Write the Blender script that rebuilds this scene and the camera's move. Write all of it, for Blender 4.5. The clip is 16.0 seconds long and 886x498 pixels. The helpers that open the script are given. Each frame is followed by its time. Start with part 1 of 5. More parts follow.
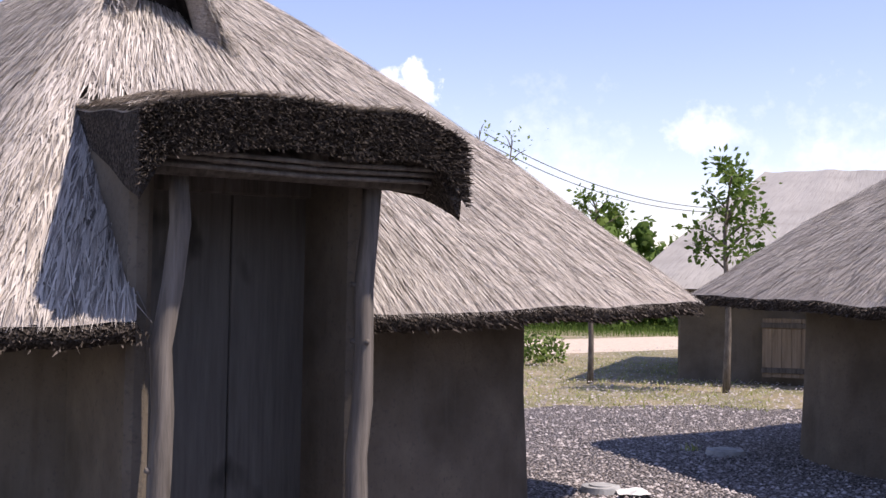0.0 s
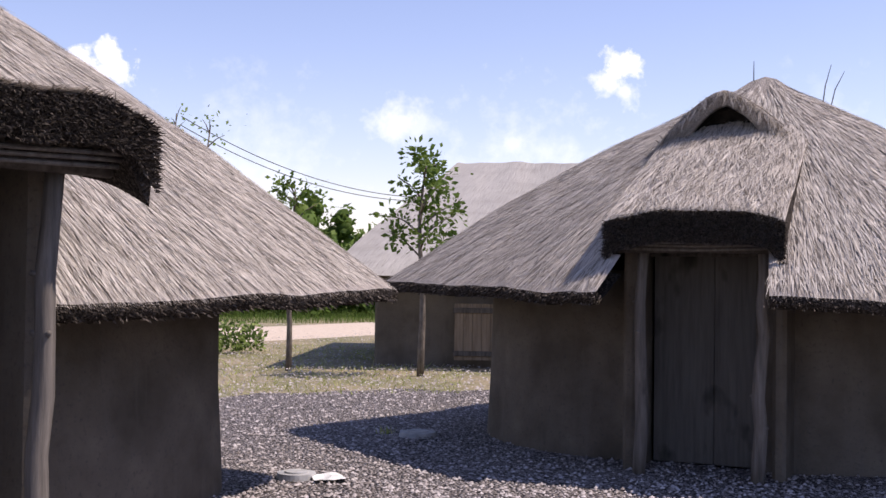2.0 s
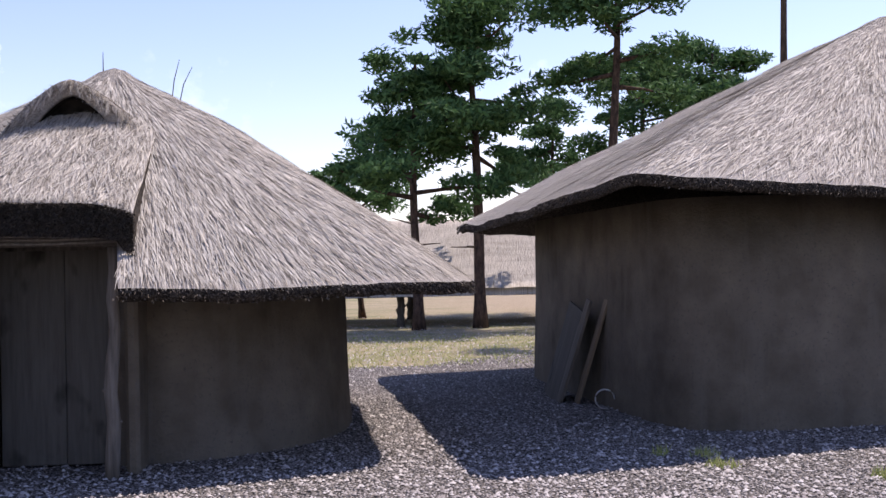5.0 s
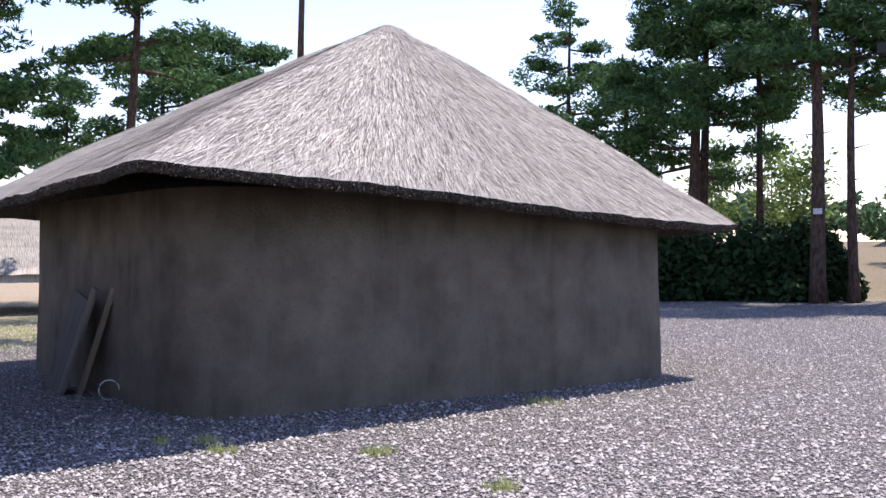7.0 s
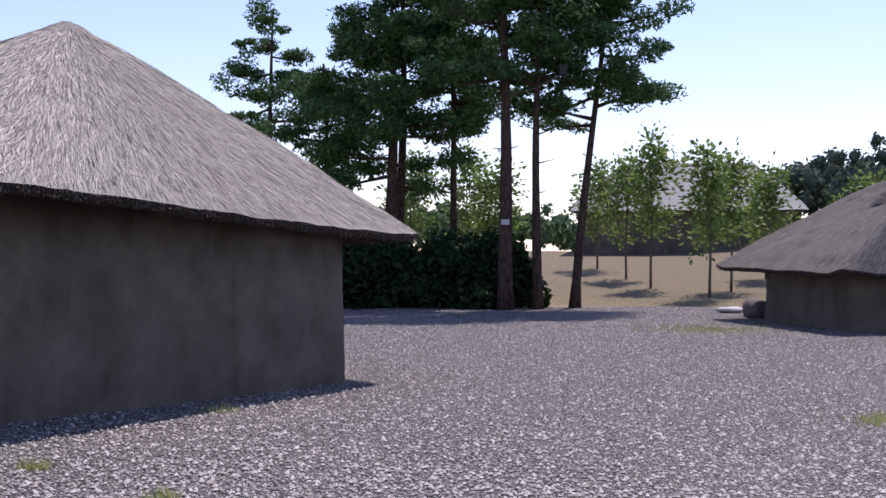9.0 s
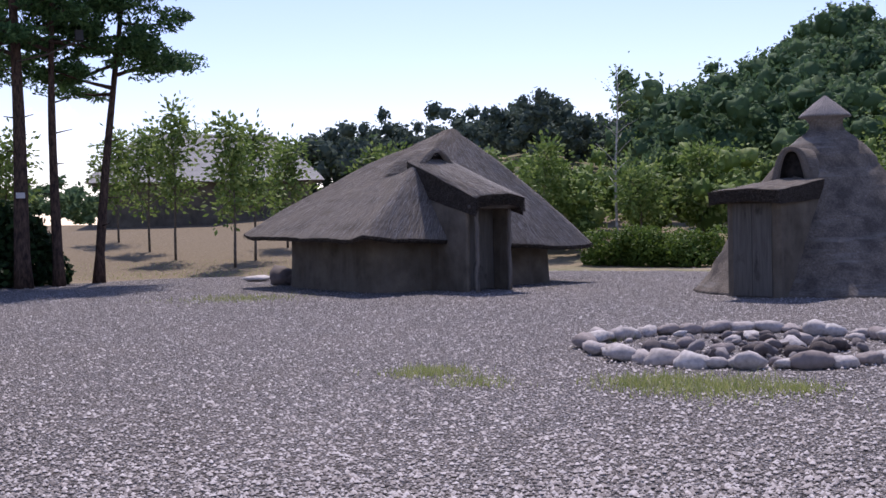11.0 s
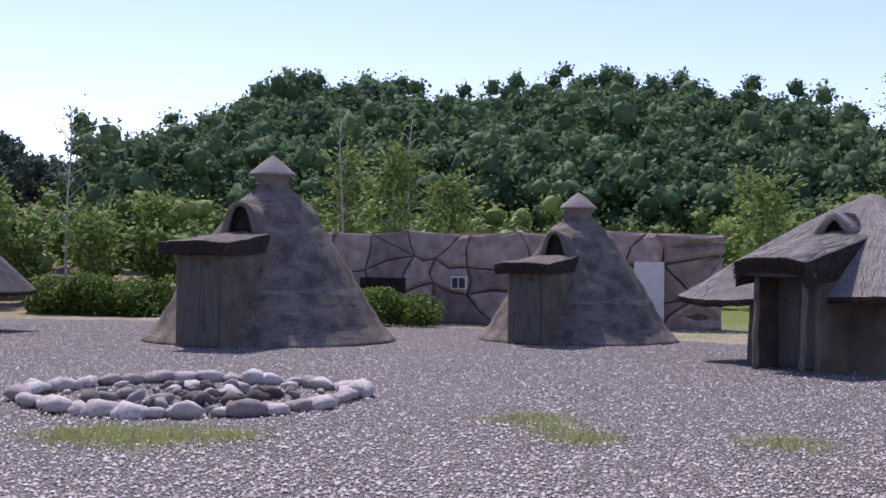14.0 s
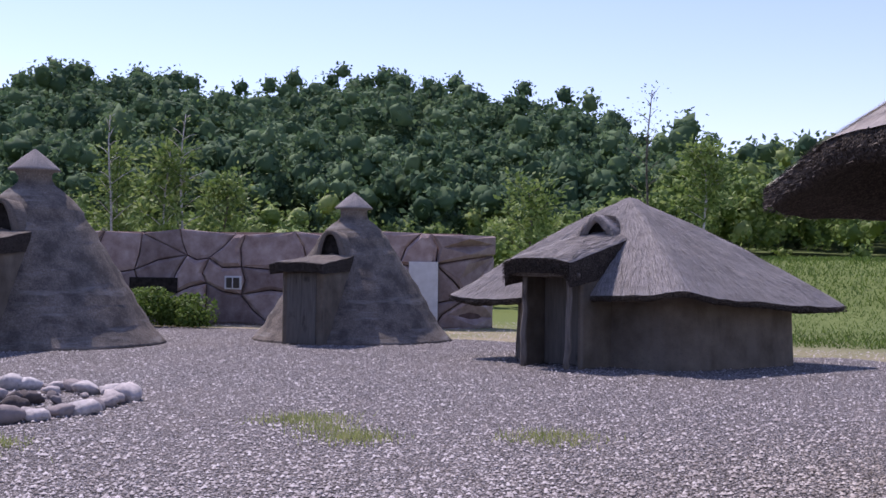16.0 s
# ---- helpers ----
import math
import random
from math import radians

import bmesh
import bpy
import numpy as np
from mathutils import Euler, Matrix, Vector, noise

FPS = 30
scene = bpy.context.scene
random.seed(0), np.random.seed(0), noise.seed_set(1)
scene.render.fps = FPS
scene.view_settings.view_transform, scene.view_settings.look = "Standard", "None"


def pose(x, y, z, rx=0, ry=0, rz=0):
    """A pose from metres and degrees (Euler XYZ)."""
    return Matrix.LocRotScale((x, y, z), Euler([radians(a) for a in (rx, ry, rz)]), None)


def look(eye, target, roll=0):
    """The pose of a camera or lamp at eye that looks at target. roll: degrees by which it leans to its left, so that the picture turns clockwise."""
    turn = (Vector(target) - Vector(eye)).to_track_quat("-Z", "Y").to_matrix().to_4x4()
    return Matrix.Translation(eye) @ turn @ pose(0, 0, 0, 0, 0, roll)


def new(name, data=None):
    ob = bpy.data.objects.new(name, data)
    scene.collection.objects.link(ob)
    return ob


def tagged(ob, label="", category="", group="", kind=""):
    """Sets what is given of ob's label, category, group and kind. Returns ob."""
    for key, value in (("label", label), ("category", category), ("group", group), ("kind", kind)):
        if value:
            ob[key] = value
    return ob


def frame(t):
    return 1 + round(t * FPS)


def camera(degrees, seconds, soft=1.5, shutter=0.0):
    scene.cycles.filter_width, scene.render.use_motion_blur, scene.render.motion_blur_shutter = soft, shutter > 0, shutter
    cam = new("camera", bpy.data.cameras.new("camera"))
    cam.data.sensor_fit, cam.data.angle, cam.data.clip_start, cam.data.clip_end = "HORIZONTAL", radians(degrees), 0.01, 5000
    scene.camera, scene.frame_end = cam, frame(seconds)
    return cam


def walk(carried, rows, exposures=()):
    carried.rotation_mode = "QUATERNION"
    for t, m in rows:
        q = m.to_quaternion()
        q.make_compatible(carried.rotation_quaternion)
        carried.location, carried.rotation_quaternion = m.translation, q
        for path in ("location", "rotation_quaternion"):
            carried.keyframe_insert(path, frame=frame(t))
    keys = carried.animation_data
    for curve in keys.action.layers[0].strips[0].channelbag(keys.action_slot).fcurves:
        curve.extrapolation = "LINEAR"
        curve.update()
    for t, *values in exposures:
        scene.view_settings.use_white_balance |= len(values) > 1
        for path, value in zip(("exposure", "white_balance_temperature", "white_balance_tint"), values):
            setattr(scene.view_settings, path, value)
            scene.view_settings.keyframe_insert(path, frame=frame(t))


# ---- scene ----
PATH = [
    (0.0, -0.000, 0.000, 1.602, 91.76, -0.98, -0.05),
    (0.5, -0.027, 0.014, 1.618, 91.37, -1.36, -6.59),
    (1.0, -0.033, -0.010, 1.618, 91.49, -0.99, -10.07),
    (1.5, -0.038, -0.055, 1.609, 91.47, -0.43, -12.36),
    (2.0, 0.032, -0.013, 1.606, 91.34, -0.75, -14.87),
    (2.5, 0.079, 0.005, 1.594, 90.78, -1.98, -19.64),
    (3.0, 0.106, 0.036, 1.600, 90.94, -2.20, -27.59),
    (3.5, 0.161, 0.065, 1.595, 91.01, -1.17, -34.30),
    (3.7, 0.151, 0.072, 1.600, 90.97, -0.92, -37.07),
    (5.8, 0.252, -0.087, 1.605, 90.83, 0.92, -53.37),
    (6.0, 0.267, -0.095, 1.610, 90.83, 0.42, -56.81),
    (6.5, 0.221, -0.148, 1.609, 90.64, 0.30, -63.74),
    (7.0, 0.239, -0.153, 1.597, 90.00, 0.23, -69.01),
    (7.5, 0.257, -0.255, 1.590, 90.14, -0.60, -74.38),
    (8.0, 0.256, -0.360, 1.585, 90.20, -0.59, -78.44),
    (8.5, 0.240, -0.416, 1.595, 90.49, -0.16, -81.46),
    (9.0, 0.234, -0.448, 1.595, 90.37, -0.17, -83.46),
    (9.5, 0.266, -0.430, 1.576, 89.94, -0.74, -92.21),
    (9.7, 0.246, -0.410, 1.581, 89.73, -0.67, -95.55),
    (11.8, 0.078, -0.103, 1.597, 89.11, 1.47, -113.57),
    (12.0, 0.067, -0.114, 1.602, 89.41, 1.19, -115.97),
    (12.5, 0.039, -0.158, 1.604, 90.02, 0.34, -121.83),
    (13.0, 0.018, -0.203, 1.598, 90.26, -0.10, -126.06),
    (13.5, -0.052, -0.226, 1.603, 90.31, -1.03, -130.62),
    (14.0, -0.083, -0.229, 1.604, 91.04, -0.67, -133.67),
    (14.5, -0.077, -0.231, 1.601, 91.41, 0.35, -136.98),
    (15.0, -0.086, -0.232, 1.594, 91.26, 0.80, -139.11),
    (15.5, -0.094, -0.258, 1.600, 91.26, -0.67, -142.41),
    (16.0, -0.126, -0.245, 1.604, 91.16, -0.72, -144.72),
]
cam = camera(42.1, 16.0)
EXPOSURES = [(0.0, 0.56, 7000, 20), (1.5, 0.42, 7000, 21), (3.5, 0.33, 6950, 21), (6.0, 0.91, 6700, 15), (7.0, 1.03, 6600, 14), (8.2, 0.6, 6550, 15), (9.0, 0.36, 6450, 19), (12.0, 0.24, 6400, 21), (13.5, 0.46, 6400, 23), (16.0, 0.43, 6300, 26)]
walk(cam, [(r[0], pose(*r[1:])) for r in PATH], EXPOSURES)

# ---- sky, sun ----
SUN_AZ, SUN_EL = 107.5, 57.5
world = bpy.data.worlds.new("sky")
scene.world = world
world.use_nodes = True
wt = world.node_tree
wt.nodes.clear()


def wnode(kind, **values):
    n = wt.nodes.new(kind)
    for k, v in values.items():
        n.inputs[k].default_value = v
    return n


sky = wt.nodes.new("ShaderNodeTexSky")
sky.sky_type, sky.sun_disc = "NISHITA", False
sky.sun_elevation, sky.sun_rotation = radians(SUN_EL), radians(SUN_AZ)
sky.air_density, sky.dust_density, sky.ozone_density = 1.0, 0.15, 2.0
# the summer haze takes some green out of the sky
haze = wt.nodes.new("ShaderNodeVectorMath")
haze.operation = "MULTIPLY"
wt.links.new(sky.outputs["Color"], haze.inputs[0])
haze.inputs[1].default_value = (0.96, 0.87, 0.97)
wout = wt.nodes.new("ShaderNodeOutputWorld")
wbg = wnode("ShaderNodeBackground", Strength=0.15)
wco = wt.nodes.new("ShaderNodeTexCoord")


def way(az, el):
    a, e = radians(az), radians(el)
    return Vector((math.sin(a) * math.cos(e), math.cos(a) * math.cos(e), math.sin(e)))


# a few fair-weather clouds, each a cluster of soft puffs
wnoise = wnode("ShaderNodeTexNoise", Scale=48.0, Detail=6.0, Roughness=0.62)
wt.links.new(wco.outputs["Generated"], wnoise.inputs["Vector"])
total = None
for az, el, size, thick in ((-1.6, 10.399999999999999, 0.55, 1.0), (-2.6, 9.799999999999999, 0.6, 0.95), (-1.0, 9.5, 0.6, 1.0), (-2.0, 9.2, 0.65, 0.8), (23.5, 10.299999999999999, 0.75, 0.85), (23.0, 9.5, 0.6, 0.5), (23.8, 9.0, 0.6, 0.4), (12.3, 7.7, 1.0, 0.28), (18.4, 6.6000000000000005, 0.6, 0.2), (13.7, 7.2, 0.9, 0.2), (32.1, 5.7, 2.5, 0.12), (5.0, 5.2, 3.0, 0.12), (19.3, 3.7, 3.5, 0.15), (48.8, 4.2, 3.5, 0.2), (87.9, 4.2, 1.2, 0.5)):
    d = wt.nodes.new("ShaderNodeVectorMath")
    d.operation = "DISTANCE"
    wt.links.new(wco.outputs["Generated"], d.inputs[0])
    d.inputs[1].default_value = way(az, el)
    j = wt.nodes.new("ShaderNodeMath")
    j.operation = "MULTIPLY_ADD"
    wt.links.new(wnoise.outputs["Fac"], j.inputs[0])
    j.inputs[1].default_value, j.inputs[2].default_value = -4.4 * radians(size), 2.2 * radians(size)
    s = wt.nodes.new("ShaderNodeMath")
    s.operation = "ADD"
    wt.links.new(d.outputs["Value"], s.inputs[0])
    wt.links.new(j.outputs[0], s.inputs[1])
    m = wnode("ShaderNodeMapRange", **{"From Min": radians(size * 1.5), "From Max": radians(size * 0.1), "To Min": 0.0, "To Max": thick})
    wt.links.new(s.outputs[0], m.inputs["Value"])
    if total is None:
        total = m.outputs[0]
    else:
        x = wt.nodes.new("ShaderNodeMath")
        x.operation = "MAXIMUM"
        wt.links.new(total, x.inputs[0])
        wt.links.new(m.outputs[0], x.inputs[1])
        total = x.outputs[0]
wmix = wt.nodes.new("ShaderNodeMix")
wmix.data_type = "RGBA"
wt.links.new(total, wmix.inputs["Factor"])
wt.links.new(haze.outputs[0], wmix.inputs["A"])
wmix.inputs["B"].default_value = (9.5, 9.6, 10.2, 1)
wt.links.new(wmix.outputs["Result"], wbg.inputs["Color"])
wt.links.new(wbg.outputs[0], wout.inputs["Surface"])

sun_data = bpy.data.lights.new("sun", "SUN")
sun_data.energy, sun_data.angle, sun_data.color = 3.6, radians(0.5), (1.0, 0.95, 0.88)
sun = new("sun", sun_data)
sun.matrix_world = look(way(SUN_AZ, SUN_EL) * 100, (0, 0, 0))

# ---- materials ----


class Mat:
    """A node material: base colour from noises, bump and roughness."""

    def __init__(self, name, rough=0.9, spec=0.2):
        self.m = bpy.data.materials.new(name)
        self.m.use_nodes = True
        self.t = self.m.node_tree
        self.b = self.t.nodes["Principled BSDF"]
        self.b.inputs["Roughness"].default_value = rough
        self.b.inputs["Specular IOR Level"].default_value = spec

    def node(self, kind, **values):
        n = self.t.nodes.new(kind)
        for k, v in values.items():
            n.inputs[k].default_value = v
        return n

    def link(self, a, b):
        self.t.links.new(a, b)

    def coords(self, scale=(1, 1, 1), uv=False):
        c = self.node("ShaderNodeTexCoord")
        mp = self.node("ShaderNodeMapping", Scale=scale)
        self.link(c.outputs["UV" if uv else "Object"], mp.inputs["Vector"])
        return mp.outputs[0]

    def noise(self, vec, scale, detail=4.0, rough=0.55):
        n = self.node("ShaderNodeTexNoise", Scale=scale, Detail=detail, Roughness=rough)
        self.link(vec, n.inputs["Vector"])
        return n.outputs["Fac"]

    def ramp(self, fac, *stops):
        r = self.node("ShaderNodeValToRGB")
        els = r.color_ramp.elements
        els[0].position, els[0].color = stops[0][0], (*stops[0][1], 1)
        els[1].position, els[1].color = stops[-1][0], (*stops[-1][1], 1)
        for p, c in stops[1:-1]:
            els.new(p).color = (*c, 1)
        self.link(fac, r.inputs["Fac"])
        return r.outputs["Color"]

    def mix(self, fac, a, b, mode="MIX"):
        n = self.node("ShaderNodeMix")
        n.data_type, n.blend_type = "RGBA", mode
        for v, k in ((fac, "Factor"), (a, "A"), (b, "B")):
            if isinstance(v, (int, float)):
                n.inputs[k].default_value = v
            elif isinstance(v, tuple):
                n.inputs[k].default_value = (*v, 1)
            else:
                self.link(v, n.inputs[k])
        return n.outputs["Result"]

    def step(self, fac, lo, hi):
        n = self.node("ShaderNodeMapRange", **{"From Min": lo, "From Max": hi})
        self.link(fac, n.inputs["Value"])
        return n.outputs[0]

    def base(self, colour):
        if isinstance(colour, tuple):
            self.b.inputs["Base Color"].default_value = (*colour, 1)
        else:
            self.link(colour, self.b.inputs["Base Color"])
        return self

    def bump(self, fac, strength=0.5, dist=0.02):
        n = self.node("ShaderNodeBump", Strength=strength, Distance=dist)
        self.link(fac, n.inputs["Height"])
        self.link(n.outputs[0], self.b.inputs["Normal"])
        return self


def thatch_material(name, light, mid, dark, bump=0.9):
    k = Mat(name, 0.95, 0.1)
    c = k.coords(uv=True)
    straw = k.noise(k.coords((58, 2.6, 1), True), 1.0, 6, 0.7)
    clump = k.noise(k.coords((5, 1.4, 1), True), 1.0, 4, 0.6)
    patch = k.noise(c, 0.55, 4, 0.6)
    col = k.ramp(straw, (0.28, dark), (0.45, mid), (0.62, light))
    col = k.mix(k.step(clump, 0.35, 0.7), col, k.mix(0.45, col, mid))
    col = k.mix(k.step(patch, 0.5, 0.8), col, k.mix(0.5, col, tuple(v * 0.62 for v in mid)))
    # dark strokes: gaps between straws with their shadow painted into the colour
    gaps = k.noise(k.coords((30, 3.4, 1), True), 1.0, 5, 0.72)
    course = k.noise(k.coords((0.5, 3.0, 1), True), 1.0, 3, 0.6)
    col = k.mix(k.step(course, 0.48, 0.68), col, k.mix(0.35, col, dark))
    col = k.mix(k.step(gaps, 0.56, 0.68), col, k.mix(0.78, col, dark))
    h = k.mix(0.4, k.mix(0.45, straw, clump), gaps, "SUBTRACT")
    return k.base(col).bump(h, bump, 0.06).m


THATCH = thatch_material("sun-bleached thatch", (0.66, 0.60, 0.54), (0.46, 0.41, 0.37), (0.16, 0.135, 0.115))
THATCH_GREY = thatch_material("weathered grey thatch", (0.40, 0.365, 0.345), (0.27, 0.245, 0.235), (0.11, 0.10, 0.095), 0.7)
THATCH_OLD = thatch_material("old dark thatch", (0.33, 0.285, 0.24), (0.19, 0.163, 0.138), (0.062, 0.052, 0.044), 0.9)


def coat_material():
    k = Mat("weathered cone coat", 0.95, 0.08)
    c = k.coords()
    fine = k.noise(c, 26, 6, 0.7)
    blotch = k.noise(c, 2.1, 5, 0.65)
    band = k.noise(k.coords((0.7, 0.7, 5.0)), 1.0, 4, 0.6)
    col = k.ramp(fine, (0.30, (0.12, 0.10, 0.082)), (0.52, (0.215, 0.182, 0.152)), (0.75, (0.33, 0.285, 0.24)))
    col = k.mix(k.step(blotch, 0.40, 0.62), col, k.mix(0.7, col, (0.06, 0.054, 0.05)))
    col = k.mix(k.step(band, 0.54, 0.70), col, k.mix(0.6, col, (0.32, 0.30, 0.275)))
    return k.base(col).bump(k.mix(0.5, fine, blotch), 0.8, 0.06).m


CONE_COAT = coat_material()


def island_material(name, colours, rough=0.9, translucent=0.0):
    k = Mat(name, rough, 0.15)
    g = k.node("ShaderNodeNewGeometry")
    n = len(colours) - 1
    k.base(k.ramp(g.outputs["Random Per Island"], *[(i / n, c) for i, c in enumerate(colours)]))
    if translucent:
        k.b.inputs["Transmission Weight"].default_value = 0.0
        tr = k.node("ShaderNodeBsdfTranslucent")
        k.link(k.b.inputs["Base Color"].links[0].from_socket, tr.inputs["Color"])
        mx = k.node("ShaderNodeMixShader", Fac=translucent)
        k.link(k.b.outputs[0], mx.inputs[1])
        k.link(tr.outputs[0], mx.inputs[2])
        k.link(mx.outputs[0], k.t.nodes["Material Output"].inputs["Surface"])
    return k.m


STRAW = island_material("loose straw", [(0.10, 0.085, 0.07), (0.42, 0.375, 0.33), (0.56, 0.51, 0.45), (0.70, 0.64, 0.57)])
STRAW_GREY = island_material("loose grey straw", [(0.12, 0.11, 0.10), (0.24, 0.22, 0.205), (0.36, 0.33, 0.31), (0.42, 0.39, 0.36)])
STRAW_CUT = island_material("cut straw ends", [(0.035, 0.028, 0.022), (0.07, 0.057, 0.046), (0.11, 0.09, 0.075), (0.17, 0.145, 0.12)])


# cut straw, coloured darker than the thatch to include the shade under eaves
def edge_material():
    k = Mat("trimmed thatch edge, shade darkened", 0.95, 0.08)
    v = k.node("ShaderNodeTexVoronoi", Scale=70.0)
    k.link(k.coords(), v.inputs["Vector"])
    n = k.noise(k.coords(), 6, 4, 0.6)
    sep = k.node("ShaderNodeSeparateColor")
    k.link(v.outputs["Color"], sep.inputs[0])
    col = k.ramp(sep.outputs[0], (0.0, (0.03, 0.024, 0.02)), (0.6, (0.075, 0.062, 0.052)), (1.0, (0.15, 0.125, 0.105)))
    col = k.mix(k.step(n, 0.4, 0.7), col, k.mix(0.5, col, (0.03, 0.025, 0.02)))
    return k.base(col).bump(v.outputs["Distance"], 0.9, 0.03).m


EDGE = edge_material()


def plaster_material():
    k = Mat("earth plaster", 0.95, 0.1)
    c = k.coords()
    fine = k.noise(k.coords((1, 1, 1)), 34, 5, 0.65)
    big = k.noise(c, 1.6, 4, 0.6)
    drip = k.noise(k.coords((3.2, 3.2, 0.35)), 1.4, 4, 0.6)
    col = k.ramp(big, (0.3, (0.098, 0.083, 0.064)), (0.5, (0.152, 0.128, 0.100)), (0.72, (0.214, 0.182, 0.143)))
    col = k.mix(k.step(drip, 0.5, 0.72), col, (0.17, 0.146, 0.118))
    col = k.mix(k.step(fine, 0.55, 0.75), col, (0.10, 0.088, 0.076))
    return k.base(col).bump(k.mix(0.5, fine, big), 0.6, 0.03).m


PLASTER = plaster_material()


def wood_material(name, light, dark, scale=(22, 22, 1.6)):
    k = Mat(name, 0.85, 0.15)
    grain = k.noise(k.coords(scale), 1.0, 6, 0.65)
    knots = k.noise(k.coords((4, 4, 2.0)), 1.0, 3, 0.5)
    col = k.ramp(grain, (0.3, dark), (0.7, light))
    col = k.mix(k.step(knots, 0.6, 0.72), col, tuple(v * 0.55 for v in dark))
    return k.base(col).bump(grain, 0.5, 0.02).m


POST_WOOD = wood_material("weathered post wood", (0.235, 0.208, 0.18), (0.095, 0.082, 0.07))
DOOR_WOOD = wood_material("grey door planks", (0.155, 0.144, 0.128), (0.095, 0.087, 0.077))
POLE_WOOD = wood_material("dark pole wood", (0.16, 0.14, 0.12), (0.06, 0.052, 0.045))
TAN_WOOD = wood_material("tan boards", (0.30, 0.235, 0.17), (0.18, 0.135, 0.095))
# near-black colour that stands for the shade inside openings
k = Mat("hole darkness", 0.98, 0.05)
HOLE_DARK = k.base(k.ramp(k.noise(k.coords(), 9, 4), (0.3, (0.012, 0.011, 0.010)), (0.7, (0.04, 0.034, 0.03)))).m


def gravel_material():
    k = Mat("grey gravel", 0.9, 0.25)
    c = k.coords()

    def stones(scale):
        v = k.node("ShaderNodeTexVoronoi", Scale=scale)
        k.link(c, v.inputs["Vector"])
        sep = k.node("ShaderNodeSeparateColor")
        k.link(v.outputs["Color"], sep.inputs[0])
        col = k.ramp(sep.outputs[0], (0.0, (0.19, 0.165, 0.155)), (0.3, (0.40, 0.36, 0.344)), (0.65, (0.55, 0.502, 0.486)), (1.0, (0.68, 0.63, 0.615)))
        # cell borders go near-black: shadows between the stones, painted in
        return k.mix(k.step(v.outputs["Distance"], 0.34, 0.58), col, (0.06, 0.052, 0.048)), v.outputs["Distance"]
    a, da = stones(34.0)
    b, db = stones(66.0)
    pick = k.noise(c, 7, 3, 0.5)
    col = k.mix(k.step(pick, 0.44, 0.56), a, b)
    big = k.noise(c, 0.35, 5, 0.6)
    col = k.mix(k.step(big, 0.45, 0.75), col, k.mix(0.35, col, (0.25, 0.21, 0.185)))
    inv = k.node("ShaderNodeMath")
    inv.operation = "SUBTRACT"
    inv.inputs[0].default_value = 1.0
    k.link(da, inv.inputs[1])
    return k.base(col).bump(inv.outputs[0], 1.0, 0.06).m


GRAVEL = gravel_material()
PEBBLE = island_material("pebbles", [(0.15, 0.131, 0.122), (0.34, 0.303, 0.29), (0.46, 0.418, 0.403), (0.60, 0.553, 0.54)], 0.85)


def ground_material():
    k = Mat("dry grass and soil", 0.95, 0.1)
    c = k.coords()
    fine = k.noise(c, 9, 6, 0.7)
    mid = k.noise(c, 0.5, 5, 0.6)
    big = k.noise(c, 0.08, 4, 0.6)
    dry = k.ramp(fine, (0.3, (0.24, 0.19, 0.12)), (0.7, (0.44, 0.37, 0.25)))
    green = k.ramp(fine, (0.3, (0.055, 0.085, 0.025)), (0.7, (0.16, 0.20, 0.075)))
    lawn = k.mix(k.step(mid, 0.40, 0.62), dry, k.mix(0.55, dry, green))

    def near(x, y, r0, r1):
        d = k.node("ShaderNodeVectorMath")
        d.operation = "DISTANCE"
        k.link(c, d.inputs[0])
        d.inputs[1].default_value = (x, y, 0)
        j = k.node("ShaderNodeMath")
        j.operation = "MULTIPLY_ADD"
        k.link(mid, j.inputs[0])
        j.inputs[1].default_value = r0 * 0.35
        k.link(d.outputs["Value"], j.inputs[2])
        return k.step(j.outputs[0], r1, r0)

    sand = k.ramp(fine, (0.3, (0.27, 0.205, 0.14)), (0.7, (0.42, 0.335, 0.24)))
    col = k.mix(near(52, 18, 26, 34), lawn, sand)
    # brown soil to the east, darkened in colour for the trees' shade
    col = k.mix(near(62, -6, 26, 36), col, k.ramp(fine, (0.3, (0.15, 0.115, 0.075)), (0.7, (0.28, 0.225, 0.155))))
    col = k.mix(near(10, 62, 22, 27), col, green)
    col = k.mix(near(60, -95, 62, 76), col, green)
    col = k.mix(near(5, -45, 20, 25), col, green)
    col = k.mix(near(12, -45, 18, 23), col, k.mix(0.25, green, (0.25, 0.30, 0.08)))
    return k.base(col).bump(fine, 0.7, 0.06).m


GROUND = ground_material()
k = Mat("sandy road", 0.95, 0.1)
f = k.noise(k.coords(), 6, 6, 0.7)
ROAD = k.base(k.ramp(f, (0.3, (0.50, 0.40, 0.31)), (0.7, (0.68, 0.58, 0.47)))).bump(f, 0.4, 0.03).m

NEEDLES = island_material("pine needles", [(0.030, 0.070, 0.028), (0.058, 0.125, 0.045), (0.09, 0.175, 0.062), (0.12, 0.21, 0.078)], 0.7, 0.25)
LEAVES = island_material("broad leaves", [(0.085, 0.140, 0.036), (0.150, 0.225, 0.058), (0.215, 0.300, 0.085), (0.30, 0.365, 0.125)], 0.6, 0.35)
LEAVES_DARK = island_material("dark shrub leaves", [(0.012, 0.028, 0.010), (0.022, 0.048, 0.016), (0.035, 0.07, 0.024)], 0.7, 0.2)
LEAVES_BRIGHT = island_material("bright shrub leaves", [(0.07, 0.12, 0.02), (0.11, 0.18, 0.035), (0.17, 0.24, 0.055)], 0.6, 0.35)
